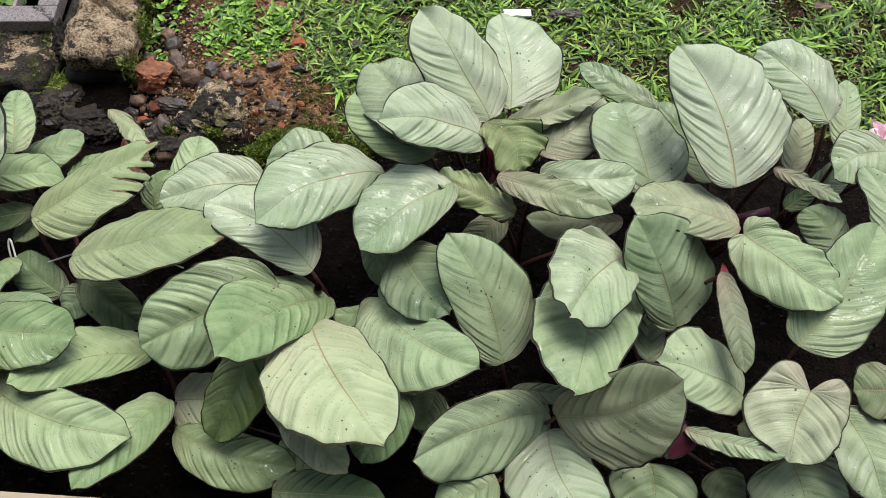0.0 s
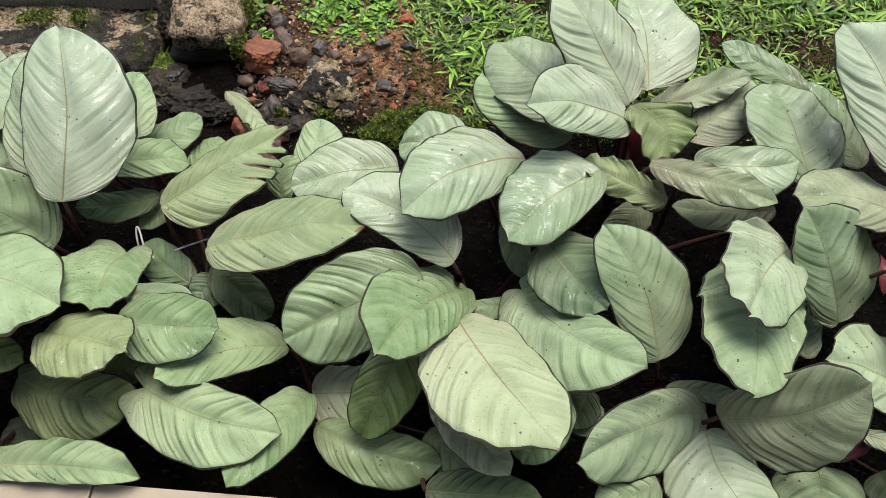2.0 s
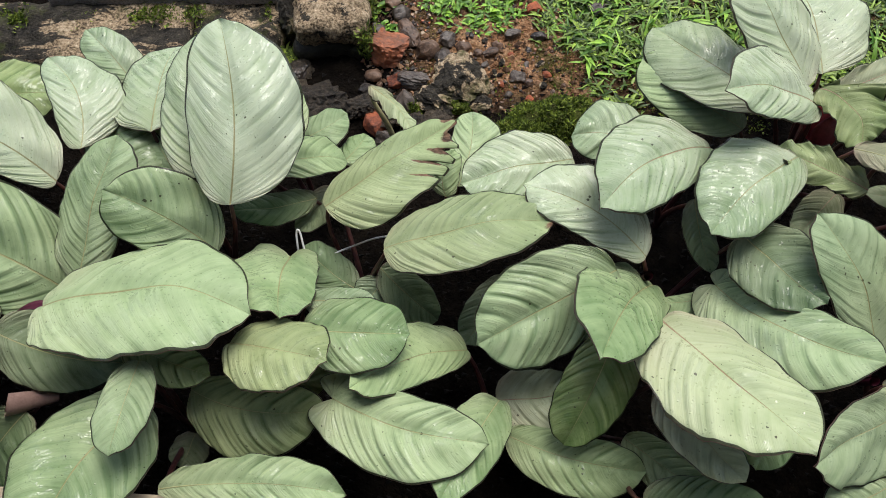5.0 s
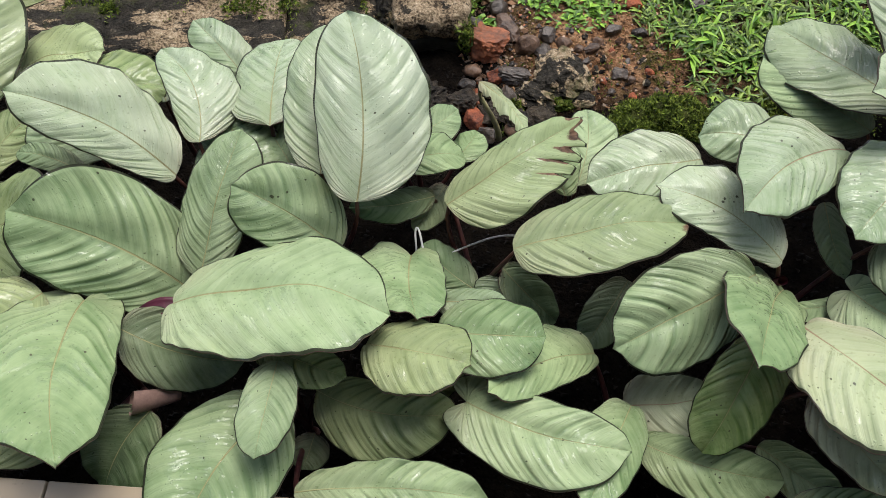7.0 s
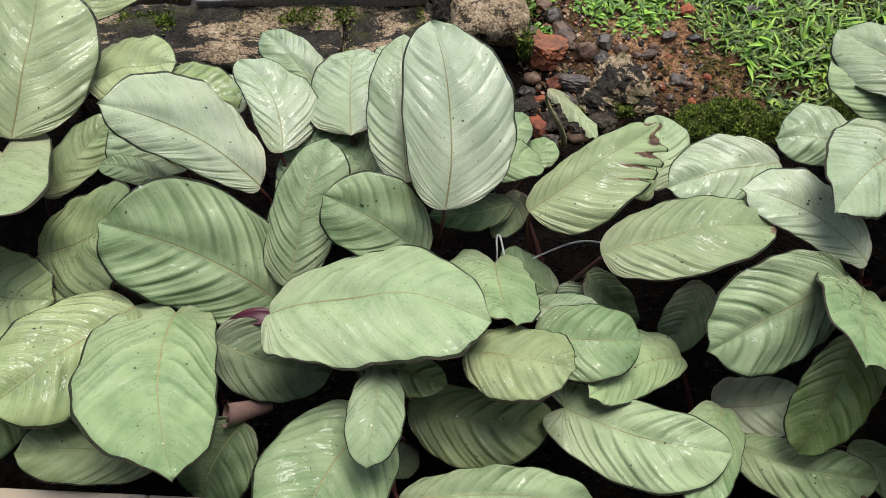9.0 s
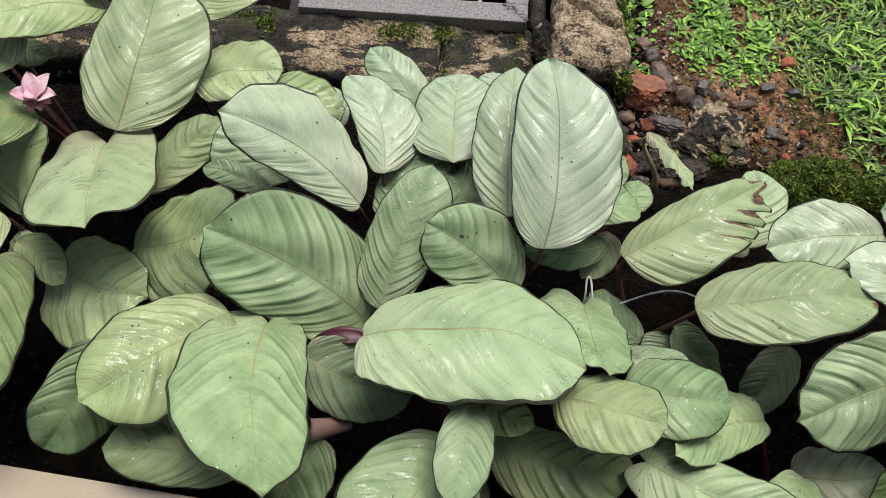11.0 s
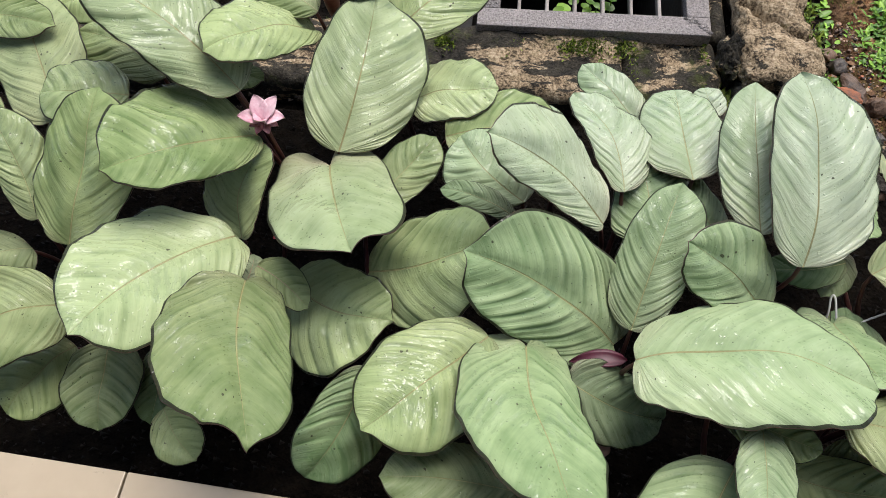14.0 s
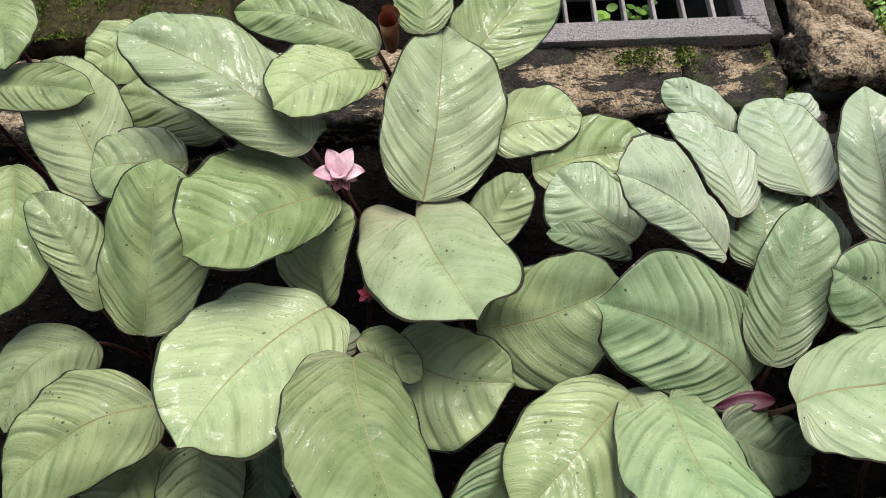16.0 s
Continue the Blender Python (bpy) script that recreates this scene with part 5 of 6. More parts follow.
stone("rubble_lump", -0.501, 0.757, 0.063, 0.051, 0.028, 30, ROCK_BLACK, "black wet crumbling rubble lump beside the leaves", 473, 0.35, category="rubble", lift=0.16, rough=2.4, sub=4)
stone("rubble_lump", -0.458, 0.737, 0.049, 0.046, 0.025, 60, ROCK_BLACK, "black wet crumbling rubble lump beside the leaves", 486, 0.35, category="rubble", lift=0.16, rough=2.4, sub=4)
stone("rubble_lump", -0.647, 0.807, 0.049, 0.046, 0.025, 0, ROCK_BLACK, "black wet crumbling rubble lump beside the leaves", 499, 0.35, category="rubble", lift=0.16, rough=2.4, sub=4)
stone("rubble_lump", -0.591, 0.825, 0.045, 0.035, 0.019, 15, ROCK_BLACK, "black wet crumbling rubble lump beside the leaves", 512, 0.35, category="rubble", lift=0.16, rough=2.4, sub=4)
stone("rubble_lump", -0.419, 0.724, 0.043, 0.039, 0.022, 5, ROCK_BLACK, "black wet crumbling rubble lump beside the leaves", 525, 0.35, category="rubble", lift=0.16, rough=2.4, sub=3)
stone("rubble_lump", -0.386, 0.735, 0.039, 0.046, 0.022, 80, ROCK_BLACK, "black wet crumbling rubble lump beside the leaves", 538, 0.35, category="rubble", lift=0.16, rough=2.4, sub=3)
stone("stone", -0.617, 0.776, 0.031, 0.030, 0.021, 15, ROCK_DARK, "dark stone among roots", 551, 0.45, category="stone", lift=0.16, rough=1.0, sub=3)
stone("stone", 0.207, 0.991, 0.069, 0.030, 0.021, 4, ROCK_DARK, "dark clod of earth in the grass", 564, 0.30, category="stone", lift=0.16, rough=1.0, sub=4)
stone("stone", 0.445, 0.954, 0.049, 0.023, 0.016, 4, ROCK_BROWN, "flat brown stone in the grass", 577, 0.45, category="stone", lift=0.16, rough=1.0, sub=4)
stone("stone", 0.644, 1.014, 0.049, 0.023, 0.016, 4, ROCK_BROWN, "pale brown stone in the grass", 590, 0.45, category="stone", lift=0.16, rough=1.0, sub=4)
stone("stone", -0.612, 0.905, 0.044, 0.066, 0.070, 8, CONCRETE_MOSSY, "broken mossy stone wedged between kerb and block", 603, 0.35, category="stone", lift=0.40, rough=1.6, sub=4)
stone("pebble", -0.337, 0.876, 0.009, 0.009, 0.006, 0, ROCK_DARK, "tiny pebble pressed into the earth", 603, 0.25, category="pebble", lift=0.16, rough=1.0, sub=3)
stone("pebble", -0.329, 0.843, 0.016, 0.015, 0.011, 40, ROCK_BROWN, "tiny pebble pressed into the earth", 616, 0.25, category="pebble", lift=0.16, rough=1.0, sub=3)
stone("pebble", -0.293, 0.831, 0.014, 0.013, 0.009, 80, GRAVEL, "tiny pebble pressed into the earth", 629, 0.25, category="pebble", lift=0.16, rough=1.0, sub=3)
stone("pebble", -0.279, 0.847, 0.012, 0.010, 0.007, 120, BRICK_RED, "tiny pebble pressed into the earth", 642, 0.25, category="pebble", lift=0.16, rough=1.0, sub=3)
stone("pebble", -0.256, 0.830, 0.010, 0.016, 0.007, 160, ROCK_DARK, "tiny pebble pressed into the earth", 655, 0.25, category="pebble", lift=0.16, rough=1.0, sub=3)
stone("pebble", -0.253, 0.798, 0.017, 0.014, 0.010, 200, ROCK_BROWN, "tiny pebble pressed into the earth", 668, 0.25, category="pebble", lift=0.16, rough=1.0, sub=3)
stone("pebble", -0.234, 0.787, 0.015, 0.012, 0.008, 240, GRAVEL, "tiny pebble pressed into the earth", 681, 0.25, category="pebble", lift=0.16, rough=1.0, sub=3)
stone("pebble", -0.295, 0.790, 0.013, 0.009, 0.006, 280, BRICK_RED, "tiny pebble pressed into the earth", 694, 0.25, category="pebble", lift=0.16, rough=1.0, sub=3)
stone("pebble", -0.285, 0.774, 0.011, 0.015, 0.008, 320, ROCK_DARK, "tiny pebble pressed into the earth", 707, 0.25, category="pebble", lift=0.16, rough=1.0, sub=3)
stone("pebble", -0.309, 0.775, 0.009, 0.013, 0.006, 360, ROCK_BROWN, "tiny pebble pressed into the earth", 720, 0.25, category="pebble", lift=0.16, rough=1.0, sub=3)
stone("pebble", -0.236, 0.829, 0.016, 0.010, 0.007, 400, GRAVEL, "tiny pebble pressed into the earth", 733, 0.25, category="pebble", lift=0.16, rough=1.0, sub=3)
stone("pebble", -0.227, 0.808, 0.014, 0.016, 0.010, 440, BRICK_RED, "tiny pebble pressed into the earth", 746, 0.25, category="pebble", lift=0.16, rough=1.0, sub=3)
stone("pebble", -0.319, 0.822, 0.012, 0.014, 0.008, 480, ROCK_DARK, "tiny pebble pressed into the earth", 759, 0.25, category="pebble", lift=0.16, rough=1.0, sub=3)
stone("pebble", -0.474, 0.796, 0.010, 0.012, 0.007, 520, ROCK_BROWN, "tiny pebble pressed into the earth", 772, 0.25, category="pebble", lift=0.16, rough=1.0, sub=3)
stone("pebble", -0.458, 0.785, 0.017, 0.009, 0.006, 560, GRAVEL, "tiny pebble pressed into the earth", 785, 0.25, category="pebble", lift=0.16, rough=1.0, sub=3)
stone("pebble", -0.453, 0.745, 0.015, 0.015, 0.010, 600, BRICK_RED, "tiny pebble pressed into the earth", 798, 0.25, category="pebble", lift=0.16, rough=1.0, sub=3)
stone("pebble", -0.426, 0.820, 0.013, 0.013, 0.009, 640, ROCK_DARK, "tiny pebble pressed into the earth", 811, 0.25, category="pebble", lift=0.16, rough=1.0, sub=3)
stone("pebble", -0.328, 0.886, 0.011, 0.010, 0.007, 680, ROCK_BROWN, "tiny pebble pressed into the earth", 824, 0.25, category="pebble", lift=0.16, rough=1.0, sub=3)
stone("pebble", -0.304, 0.811, 0.009, 0.016, 0.006, 720, GRAVEL, "tiny pebble pressed into the earth", 837, 0.25, category="pebble", lift=0.16, rough=1.0, sub=3)
stone("pebble", -0.254, 0.768, 0.016, 0.014, 0.010, 760, BRICK_RED, "tiny pebble pressed into the earth", 850, 0.25, category="pebble", lift=0.16, rough=1.0, sub=3)
stone("pebble", -0.252, 0.856, 0.014, 0.012, 0.008, 800, ROCK_DARK, "tiny pebble pressed into the earth", 863, 0.25, category="pebble", lift=0.16, rough=1.0, sub=3)
stone("pebble", -0.220, 0.777, 0.012, 0.009, 0.006, 840, ROCK_BROWN, "tiny pebble pressed into the earth", 876, 0.25, category="pebble", lift=0.16, rough=1.0, sub=3)
stone("pebble", -0.317, 0.870, 0.010, 0.015, 0.007, 880, GRAVEL, "tiny pebble pressed into the earth", 889, 0.25, category="pebble", lift=0.16, rough=1.0, sub=3)
stone("pebble", -0.369, 0.818, 0.017, 0.013, 0.009, 920, BRICK_RED, "tiny pebble pressed into the earth", 902, 0.25, category="pebble", lift=0.16, rough=1.0, sub=3)
stone("pebble", -0.446, 0.828, 0.015, 0.010, 0.007, 960, ROCK_DARK, "tiny pebble pressed into the earth", 915, 0.25, category="pebble", lift=0.16, rough=1.0, sub=3)

bm = box(-0.024, 0.024, -0.008, 0.008, 0, 0.006, 0.002)
litter = part("plastic_scrap", bm, PLASTIC, None, "")
litter.matrix_world = pose(0.125, 0.991, 0.014, 6, 4, 5)
tagged(litter, "white plastic scrap lying in the grass", "litter")


# ---- grass, weeds and moss ----
def blades(name, spots, mat, length, width, per, up, label, category, seed):
    """Tufts of curved pointed blades, joined; spots gives the tufts' places."""
    r = random.Random(seed)
    verts, faces = [], []
    for x, y, k in spots:
        z = bed_level(x, y)
        for _ in range(r.randint(*per)):
            a, tilt = r.uniform(0, 6.283), r.uniform(*up)
            ln = length * k * r.uniform(0.45, 1.5)
            w = width * k * r.uniform(0.55, 1.2)
            d, s = Vector((math.cos(a), math.sin(a), 0)), Vector((-math.sin(a), math.cos(a), 0))
            p, start = Vector((x + r.gauss(0, 0.004), y + r.gauss(0, 0.004), z)), len(verts)
            for i, (f, ww) in enumerate(((0, 0.45), (0.3, 1.0), (0.65, 0.85), (0.9, 0.35))):
                e = tilt * (1 - 0.9 * f)
                if i:
                    p = p + (d * math.cos(e) + Vector((0, 0, math.sin(e)))) * ln * 0.3
                fold = Vector((0, 0, 0.18 * w))
                verts.extend((p + s * w * ww / 2 + fold, p, p - s * w * ww / 2 + fold))
            verts.append(p + d * ln * 0.12 - Vector((0, 0, 0.02 * ln)))
            for i in range(3):
                b = start + 3 * i
                faces.extend(((b, b + 1, b + 4, b + 3), (b + 1, b + 2, b + 5, b + 4)))
            b = start + 9
            faces.extend(((b, b + 1, start + 12), (b + 1, b + 2, start + 12)))
    tagged(link_mesh(name, verts, faces, mat), label, category, kind="stuff")


def scatter(n, x0, x1, y0, y1, keep, seed):
    r = random.Random(seed)
    out = []
    for _ in range(n):
        x, y = r.uniform(x0, x1), r.uniform(y0, y1)
        k = keep(x, y)
        if r.random() < k:
            out.append((x, y, 0.55 + 0.5 * k + 0.25 * r.random()))
    return out


def lawn(x, y):
    left = -0.235 + 0.05 * noise.noise((y * 9, 1.0, 0)) + (0.07 if y < 0.86 else 0.0)
    if x < left:
        return 0.0
    return min(1.0, max(0.10, 0.68 + 1.1 * noise.noise((x * 11, y * 11, 2.0))))


def weedy(x, y):
    k = 1.0 - ((x + 0.325) / 0.10) ** 2 - ((y - 1.0) / 0.13) ** 2
    return max(0.0, k) * min(1.0, max(0.0, 0.65 + 2.2 * noise.noise((x * 24, y * 24, 8.0))))


def mossy(x, y):
    k = noise.noise((x * 13, y * 13, 7.0)) + 0.5 * noise.noise((x * 40, y * 40, 3.0))
    if x < -0.45:
        return 0.0
    return max(0.0, min(1.0, 0.65 + 1.6 * k)) if x > -0.22 or y < 0.77 else max(0.0, 2 * k - 0.10)


blades("grass", scatter(27000, -0.26, 1.25, 0.74, 1.60, lawn, 3), GRASS, 0.0155, 0.0046, (2, 5), (0.0, 1.2), "short broad-bladed green lawn grass with bare patches", "grass", 4)
blades("grass", scatter(2600, -0.22, 0.95, 0.80, 1.35, lawn, 23), WEED, 0.027, 0.0052, (2, 5), (0.2, 1.3), "taller bright grass tufts standing in the turf", "grass", 24)
blades("weeds", scatter(2100, -0.45, -0.20, 0.88, 1.20, weedy, 5), WEED, 0.0135, 0.0072, (3, 6), (0.1, 1.1), "bright green weeds among the stones", "weeds", 6)
blades("creeper", [(-0.462 + 0.016 * math.sin(9 * i), 0.85 + 0.0065 * i, 0.45 + 0.3 * abs(math.sin(5 * i))) for i in range(52)], WEED, 0.022, 0.014, (2, 4), (0.3, 1.2), "small green creeper along the stone block", "weeds", 8)


def fronds(label, spots, size, seed):
    """Moss: countless tiny pointed leaflets; spots gives places."""
    r = random.Random(seed)
    verts, faces = [], []
    for x, y, z in spots:
        a, w = r.uniform(0, 6.283), size * r.uniform(0.25, 0.6)
        d = Vector((math.cos(a), math.sin(a), 0)) * w
        p = Vector((x, y, z - 0.001))
        b = len(verts)
        verts.extend((p - d, p + d, p + Vector((r.gauss(0, size * 0.8), r.gauss(0, size * 0.8), size * r.uniform(0.4, 1.6)))))
        faces.append((b, b + 1, b + 2))
    tagged(link_mesh("moss", verts, faces, MOSS_BITS), label, "moss", kind="stuff")


def cushion(x0, y0, rx, ry, h, seed):
    """A raised cushion of moss with a dark body under its leaflets."""
    def lift(x, y):
        d = math.hypot((x - x0) / rx, (y - y0) / ry) + 0.35 * noise.noise((x * 30, y * 30, seed)) + 0.15 * noise.noise((x * 90, y * 90, seed))
        return h * max(0.0, 1 - d * d) * (1 + 0.5 * noise.noise((x * 120, y * 120, seed))) if d < 1 else -0.004
    n = 26
    verts = []
    for j in range(n + 1):
        for i in range(n + 1):
            x, y = x0 + rx * 1.3 * (2 * i / n - 1), y0 + ry * 1.3 * (2 * j / n - 1)
            verts.append((x, y, bed_level(x, y) + lift(x, y)))
    faces = [(j * (n + 1) + i, j * (n + 1) + i + 1, (j + 1) * (n + 1) + i + 1, (j + 1) * (n + 1) + i) for j in range(n) for i in range(n)]
    r = random.Random(seed)
    spots = []
    for _ in range(int(7e6 * rx * ry)):
        x, y = x0 + rx * 1.3 * r.uniform(-1, 1), y0 + ry * 1.3 * r.uniform(-1, 1)
        k = lift(x, y)
        if k > 0 and noise.noise((x * 60, y * 60, 4.0)) > -0.3:
            spots.append((x, y, bed_level(x, y) + k))
    tagged(link_mesh("moss_cushion", verts, faces, MOSS), "dark body of a low moss cushion", "moss", kind="stuff")
    fronds("low bright green moss cushion over the earth", spots, 0.0036, seed)


fronds("thin green moss between the grass blades", [(x, y, bed_level(x, y)) for x, y, k in scatter(110000, -0.45, 1.0, 0.70, 1.5, mossy, 9)], 0.0034, 10)
for k, c in enumerate(((-0.212, 0.726, 0.082, 0.037, 0.018), (-0.041, 0.747, 0.033, 0.028, 0.010), (-0.431, 0.750, 0.019, 0.018, 0.012), (-0.360, 0.751, 0.021, 0.012, 0.008), (-0.267, 0.706, 0.039, 0.018, 0.012), (-0.144, 0.712, 0.029, 0.028, 0.014))):
    cushion(*c, 50 + k)


def wall_moss(seed):
    r = random.Random(seed)
    spots = []
    for _ in range(70000):
        x, y = r.uniform(-2.25, -1.43), r.uniform(0.99, 1.29)
        if noise.noise((x * 14, y * 14, 2.0)) + 0.4 * noise.noise((x * 50, y * 50, 5.0)) > -0.10:
            spots.append((x, y, 0.043 + 0.012 * noise.noise((x * 14 + 21, y * 14, 0.6))))
    fronds("bright moss patches on the damp wall foot", spots, 0.0042, seed)


wall_moss(71)


def edge_moss(seed):
    """Moss clinging to the worn edge of the stone block."""
    r = random.Random(seed)
    spots = [(r.gauss(-0.492, 0.006), y, r.uniform(0.0, 0.062)) for y in (r.uniform(0.835, 1.02) for _ in range(2600)) if noise.noise((y * 22, 3.0, 1.0)) > -0.12]
    fronds("green moss clinging to the edge of the stone block", spots, 0.0048, seed)


edge_moss(73)
blades("moss", [(x + random.Random(i).gauss(0, s), y + random.Random(i + 99).gauss(0, s), 1.0) for x, y, s in ((-0.626, 0.818, 0.012), (-0.624, 0.838, 0.011)) for i in range(420)], MOSS_BITS, 0.011, 0.0042, (3, 6), (0.3, 1.4), "green moss tuft at the foot of the stone block", "moss", 12)


def kerb_moss(seed):
    """Moss fronds along the joint between kerb and grating."""
    r = random.Random(seed)
    verts, faces = [], []
    for _ in range(4200):
        x, y = r.uniform(-1.35, -0.64), r.gauss(0.925, 0.010)
        if noise.noise((x * 13, 0.4, 1.0)) < 0.20:
            continue
        if x > -0.76 and r.random() < 0.7:
            y = r.uniform(0.835, 0.94)
        p, a, w = Vector((x, y, 0.030)), r.uniform(0, 6.283), r.uniform(0.0015, 0.004)
        d = Vector((math.cos(a), math.sin(a), 0))
        b = len(verts)
        verts.extend((p - d * w, p + d * w, p + Vector((r.gauss(0, 0.002), r.gauss(0, 0.002), r.uniform(0.0015, 0.005)))))
        faces.append((b, b + 1, b + 2))
    tagged(link_mesh("moss", verts, faces, MOSS_BITS), "green moss in the joint of the kerb", "moss", kind="stuff")


kerb_moss(31)


def drain_weeds(seed):
    """Round-leaved weeds growing on the silt under the grating."""
    r = random.Random(seed)
    verts, faces = [], []
    for _ in range(14):
        x, y, z = r.gauss(-0.805, 0.030), r.gauss(1.075, 0.012), -0.035 - 0.02 * r.random()
        a, s, b = r.uniform(0, 6.283), r.uniform(0.006, 0.013), len(verts)
        for k in range(9):
            w = a + 6.283 * k / 9
            verts.append((x + s * math.cos(w), y + 0.75 * s * math.sin(w), z + 0.3 * s * math.cos(w - a)))
        verts.append((x, y, z - 0.15 * s))
        faces.extend((b + k, b + (k + 1) % 9, b + 9) for k in range(9))
        verts.extend(((x - 0.001, y, z - 0.002), (x + 0.001, y, z - 0.002), (x + r.gauss(0, 0.01), y, -0.40)))
        faces.append((b + 10, b + 11, b + 12))
    tagged(link_mesh("weeds", verts, faces, WEED), "round green weed leaves growing in the drain", "weeds", kind="stuff")


drain_weeds(33)


def humus(seed):
    """Crumbs and bits of litter on the bed's soil, coloured with the same leaf-gap shade."""
    r = random.Random(seed)
    verts, faces = [], []
    for _ in range(9000):
        x, y = r.uniform(-1.9, 0.9), r.uniform(0.2, 0.82)
        s, z = r.uniform(0.001, 0.005), bed_level(x, y)
        b = len(verts)
        for k in range(3):
            a = 2.1 * k + r.uniform(-0.4, 0.4)
            verts.append((x + s * math.cos(a) * r.uniform(0.5, 2), y + s * math.sin(a), z + r.uniform(0, 0.002)))
        verts.append((x, y, z + s))
        faces.extend(((b, b + 1, b + 3), (b + 1, b + 2, b + 3), (b + 2, b, b + 3)))
    tagged(link_mesh("humus", verts, faces, HUMUS_BITS, smooth=False), "crumbly humus of the bed, blackened with leaf-gap shade", "humus", kind="stuff")


humus(41)


def crumbs(seed):
    """Crumbs of reddish earth and grit on the bare strip."""
    r = random.Random(seed)
    verts, faces = [], []
    for _ in range(7000):
        x, y = r.uniform(-0.50, 0.9), r.uniform(0.74, 1.3)
        if x > -0.15 and r.random() < 0.6:
            continue
        s, z = r.uniform(0.0012, 0.0045) * (1.6 if r.random() < 0.08 else 1), bed_level(x, y)
        b = len(verts)
        for k in range(4):
            a = 1.57 * k + r.uniform(-0.5, 0.5)
            verts.append((x + s * math.cos(a) * r.uniform(0.6, 1.5), y + s * math.sin(a), z + r.uniform(-0.001, 0.002)))
        verts.append((x, y, z + s * r.uniform(0.6, 1.3)))
        faces.extend(((b, b + 1, b + 4), (b + 1, b + 2, b + 4), (b + 2, b + 3, b + 4), (b + 3, b, b + 4)))
    tagged(link_mesh("earth_crumbs", verts, faces, EARTH_BITS, smooth=False), "reddish crumbs of bare earth and grit", "earth", kind="stuff")


crumbs(43)


def chips(seed):
    """Angular chips of stone, mortar and brick strewn over the rubble."""
    r = random.Random(seed)
    verts, faces = [], []
    for _ in range(5200):
        x, y = r.uniform(-0.50, -0.20), r.uniform(0.74, 1.02)
        dense = 1.0 if x < -0.36 else 0.35
        if r.random() > dense * (0.6 + noise.noise((x * 20, y * 20, 1.0))):
            continue
        s, z, b = 0.0010 + 0.0034 * r.random() ** 3, bed_level(x, y), len(verts)
        a0 = r.uniform(0, 6.283)
        for h, k in ((-0.4, 1.0), (0.55, 0.75)):
            for i in range(4):
                a = a0 + 1.571 * i + r.uniform(-0.4, 0.4)
                q = s * k * r.uniform(0.6, 1.3)
                verts.append((x + q * math.cos(a), y + q * math.sin(a), z + s * h * r.uniform(0.6, 1.4)))
        for i in range(4):
            j = (i + 1) % 4
            faces.append((b + i, b + j, b + 4 + j, b + 4 + i))
        faces.append((b + 4, b + 5, b + 6, b + 7))
    tagged(link_mesh("chips", verts, faces, CHIPS, smooth=False), "mixed chips of stone, mortar and brick", "rubble", kind="stuff")


chips(47)


# ---- flowers, buds, bracts, cable, dry leaf ----
def petal(name, plant, x, y, z, yaw, pitch, length, half, mat, label=""):
    nu, nv = 12, 6
    verts, faces = [], []
    for i in range(nu + 1):
        u = i / nu
        w = half * max(0.0, math.sin(math.pi * u ** 0.8)) ** 0.8 * (1 if u < 1 else 0)
        for j in range(nv + 1):
            v = 2 * j / nv - 1
            verts.append((u * length, v * w, 0.25 * half * v * v + 0.12 * length * math.sin(math.pi * u)))
    a = (nv + 1)
    for i in range(nu):
        for j in range(nv):
            faces.append((i * a + j, (i + 1) * a + j, (i + 1) * a + j + 1, i * a + j + 1))
    n = len(verts)
    verts += [(p[0], p[1], p[2] - 0.0006) for p in verts]
    faces += [tuple(n + k for k in reversed(f)) for f in faces]
    for i in range(nu):
        faces.append((i * a, n + i * a, n + (i + 1) * a, (i + 1) * a))
        faces.append(((i + 1) * a + nv, n + (i + 1) * a + nv, n + i * a + nv, i * a + nv))
    ob = link_mesh(name, verts, faces, mat, plant, label)
    ob.matrix_local = (plant.matrix_world.inverted() if plant.parent is None else plant.matrix_local.inverted() @ plant.parent.matrix_world.inverted()) @ pose(x, y, z) @ Euler((0, -radians(pitch), radians(yaw))).to_matrix().to_4x4()
    return ob


def flower(x, y, z, size, mat, label, turn):
    plant = nearest_plant(x, y)
    v, f = tube(bezier((x, y, z - 0.004), (x, y, z - 0.05), plant.matrix_world.translation + Vector((0, 0, 0.04)), plant.matrix_world.translation, 8), [0.003] * 9, 7)
    stem = link_mesh("flower", v, f, STALK, plant, label)
    stem.matrix_local = plant.matrix_world.inverted()
    for k, (a, p, s) in enumerate(((0, 14, 0.95), (62, 24, 1.08), (117, 24, 1.08), (182, 12, 1.0), (232, 40, 0.55), (305, 40, 0.55))):
        petal("petal", stem, x, y, z, turn + a, p, size * s, size * 0.35, mat)
    for a in (200, 250, 300, 350):
        petal("sepal", stem, x, y, z - 0.003, turn + a, -8, size * 0.6, size * 0.2, SEPAL)


bpy.context.view_layer.update()
flower(-1.213, 0.629, 0.200, 0.030, PETAL, "pink four-petalled flower on a short stem", 0)
flower(-1.194, 0.533, 0.100, 0.012, PETAL_RED, "small crimson flower deep between the leaves", 40)
flower(0.550, 0.599, 0.190, 0.024, PETAL, "pink flower at the edge of the leaves", 60)


def bract(x, y, z, x2, y2, z2, half, mat=None):
    plant = nearest_plant(x, y)
    d = Vector((x2 - x, y2 - y, z2 - z))
    petal("bract", plant, x, y, z, math.degrees(math.atan2(d.y, d.x)), math.degrees(math.asin(d.z / d.length)), d.length, half, mat or BRACT, "crimson pointed sheath" if mat else "wine-purple pointed bract")


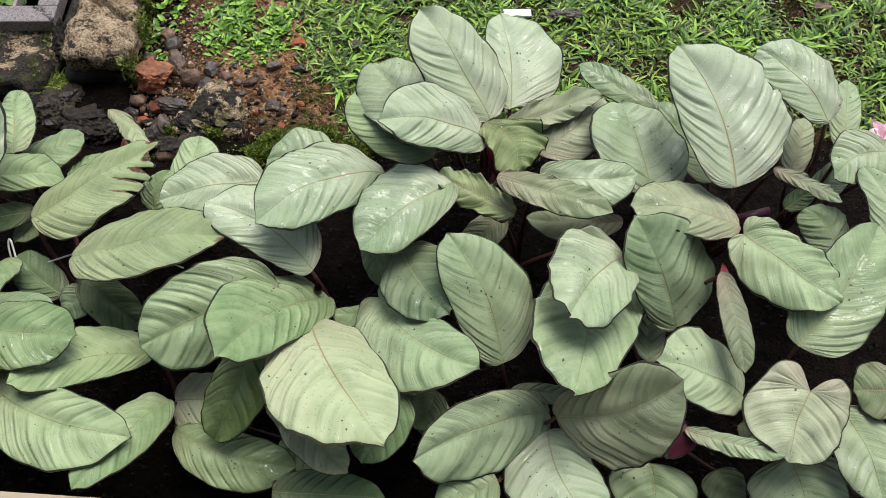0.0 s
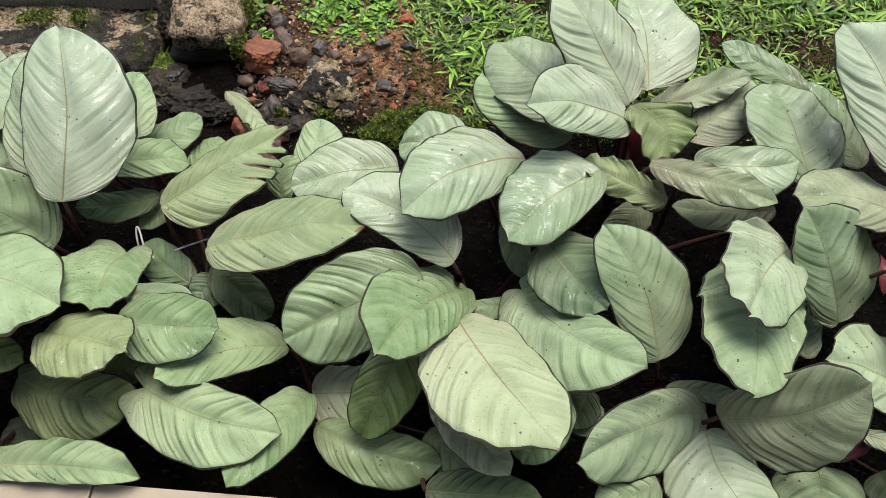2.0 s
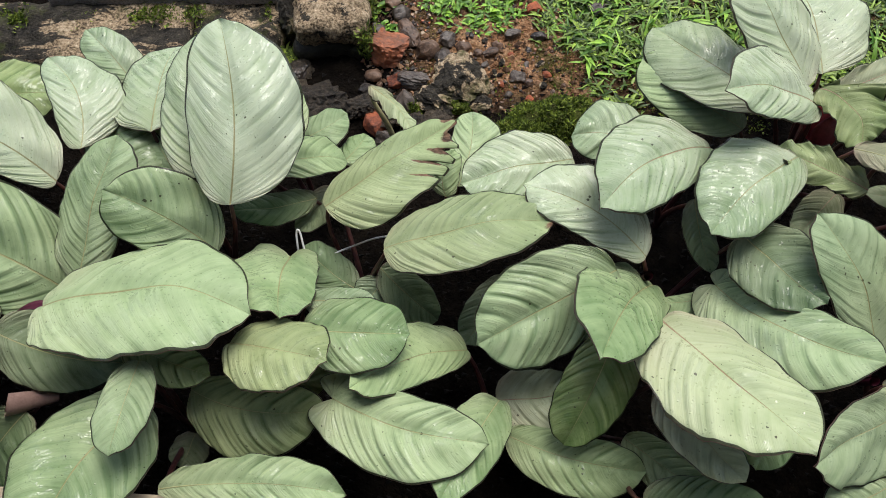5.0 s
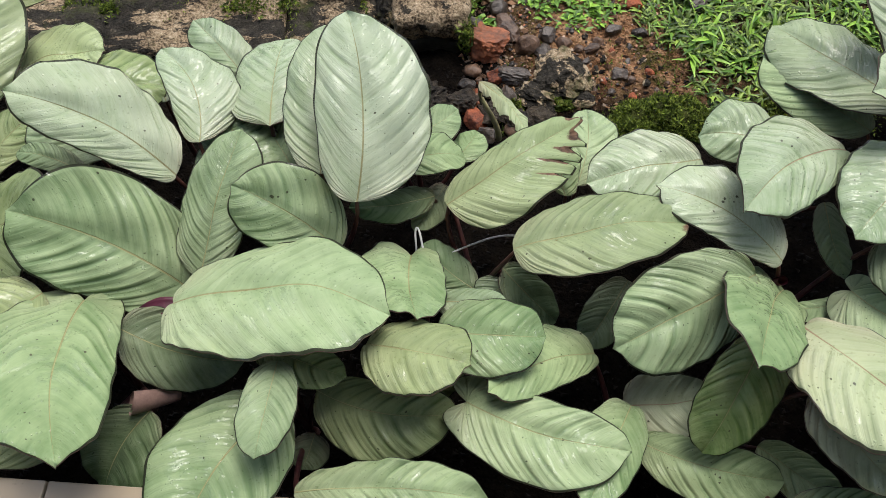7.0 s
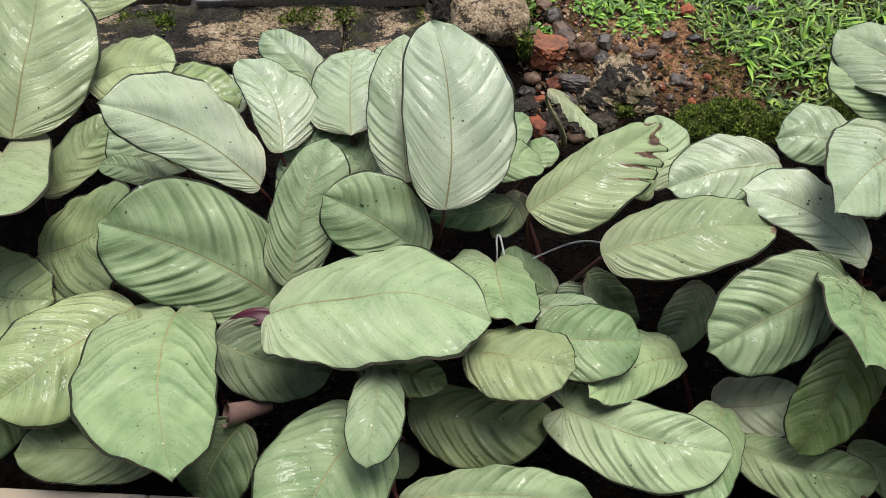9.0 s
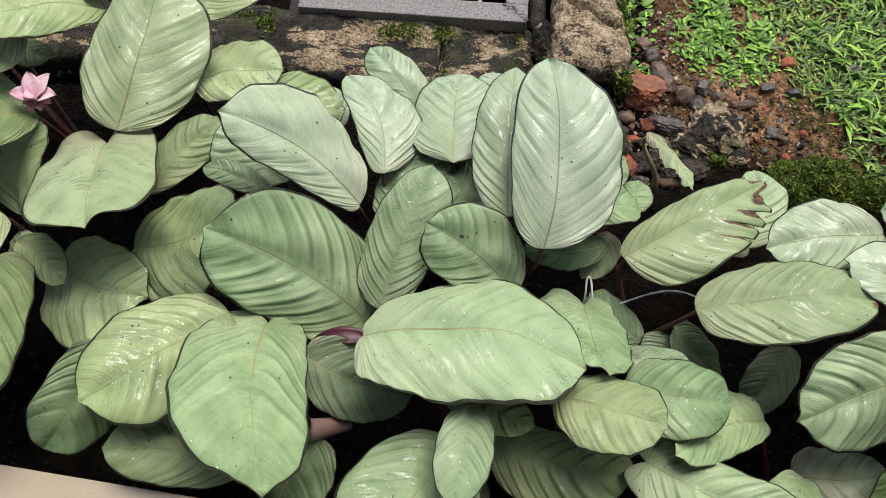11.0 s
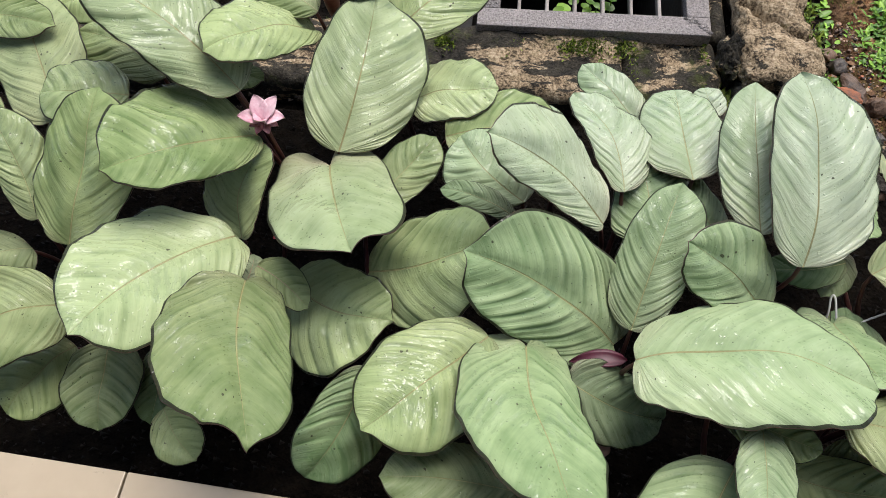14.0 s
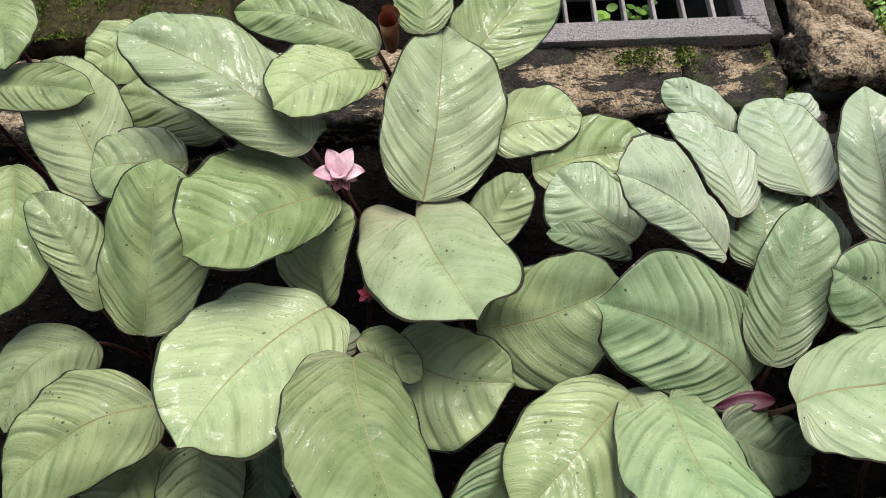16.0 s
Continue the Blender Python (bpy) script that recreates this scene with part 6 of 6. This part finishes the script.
def bud(x, y, z, toward, length, radius, mat=None, label="tightly rolled young purple leaf"):
    """A rolled young blade: an open spiral tube whose mouth lies at x, y, z and faces the way toward."""
    plant = nearest_plant(x, y)
    turn = Vector(toward).normalized().to_track_quat("Z", "Y").to_matrix()
    verts, faces = [], []
    turns, rows = 30, 8
    for i in range(rows + 1):
        for k in range(turns + 1):
            a = 8.2 * k / turns
            r = radius * (0.60 + 0.40 * k / turns) * (0.55 + 0.45 * (i / rows) ** 0.7)
            verts.append(Vector((x, y, z)) + turn @ Vector((r * math.cos(a), r * math.sin(a), length * (i / rows - 1) + (0.25 * radius * math.cos(a) if i == rows else 0))))
    w = turns + 1
    for i in range(rows):
        for k in range(turns):
            faces.append((i * w + k, i * w + k + 1, (i + 1) * w + k + 1, (i + 1) * w + k))
    ob = link_mesh("rolled_leaf", verts, faces, mat or BRACT, plant, label)
    ob.matrix_local = plant.matrix_world.inverted()


bract(-0.788, 0.385, 0.152, -0.848, 0.381, 0.146, 0.010)
bract(0.267, 0.253, 0.140, 0.249, 0.218, 0.120, 0.018)
bud(-0.842, 0.287, 0.130, (-0.75, -0.35, 0.55), 0.050, 0.015, SHEATH, "rolled young leaf, dull pink outside")
bud(-0.152, 0.420, 0.130, (0.1, -0.3, 1), 0.07, 0.006)
bud(0.067, 0.297, 0.125, (0.1, -0.3, 1), 0.07, 0.006)
bud(-1.160, 0.805, 0.250, (0.05, -0.3, 1), 0.08, 0.015, SHEATH_RED, "rolled young leaf, pink with a yellow-green mouth")
bract(0.345, 0.412, 0.108, 0.353, 0.466, 0.108, 0.007, CRIMSON)
bract(0.068, 0.600, 0.120, 0.069, 0.640, 0.172, 0.017, CRIMSON)
bract(0.072, 0.590, 0.120, 0.084, 0.606, 0.170, 0.014, CRIMSON)

v, f = tube([(0.320, 0.487, 0.080), (0.370, 0.507, 0.150), (0.403, 0.511, 0.160)], [0.006, 0.006, 0.0055], 10)
cut_stem = link_mesh("cut_stem", v, f, BRACT, nearest_plant(0.370, 0.507), "cut wine-red stem with a pale end")
cut_stem.matrix_local = cut_stem.parent.matrix_world.inverted()

cable = bpy.data.curves.new("cable", "CURVE")
cable.dimensions, cable.bevel_depth, cable.bevel_resolution = "3D", 0.0012, 3
spline = cable.splines.new("NURBS")
way = ((-0.562, 0.457, 0.005), (-0.550, 0.467, 0.095), (-0.556, 0.495, 0.115), (-0.548, 0.498, 0.121), (-0.544, 0.467, 0.095), (-0.536, 0.464, 0.090), (-0.487, 0.491, 0.085), (-0.427, 0.515, 0.080), (-0.367, 0.515, -0.000))
spline.points.add(len(way) - 1)
for q, (x, y, z) in zip(spline.points, way):
    q.co = (x, y, z, 1)
spline.use_endpoint_u = True
cable.materials.append(CABLE)
tagged(new("cable", cable), "thin white cable looping out of the dark soil", "cable")

dry = tagged(new("fallen_leaf"), "narrow pale withering leaf on a bent stalk over the stones", "leaf")
dry.matrix_world = pose(-0.449, 0.683, 0.020)
bpy.context.view_layer.update()
leaf(dry, -0.475, 0.718, 0.100, -53, -8, -25, 0.10, 0.016, 0.016, 0.012, 0.45, 0.45, mat=LEAF_CREAM, wave=0.25, cup=0.5, blunt=0.2)
dry.children[0].name = "blade"
for child in dry.children[0].children:
    child.data.materials[0] = DRY
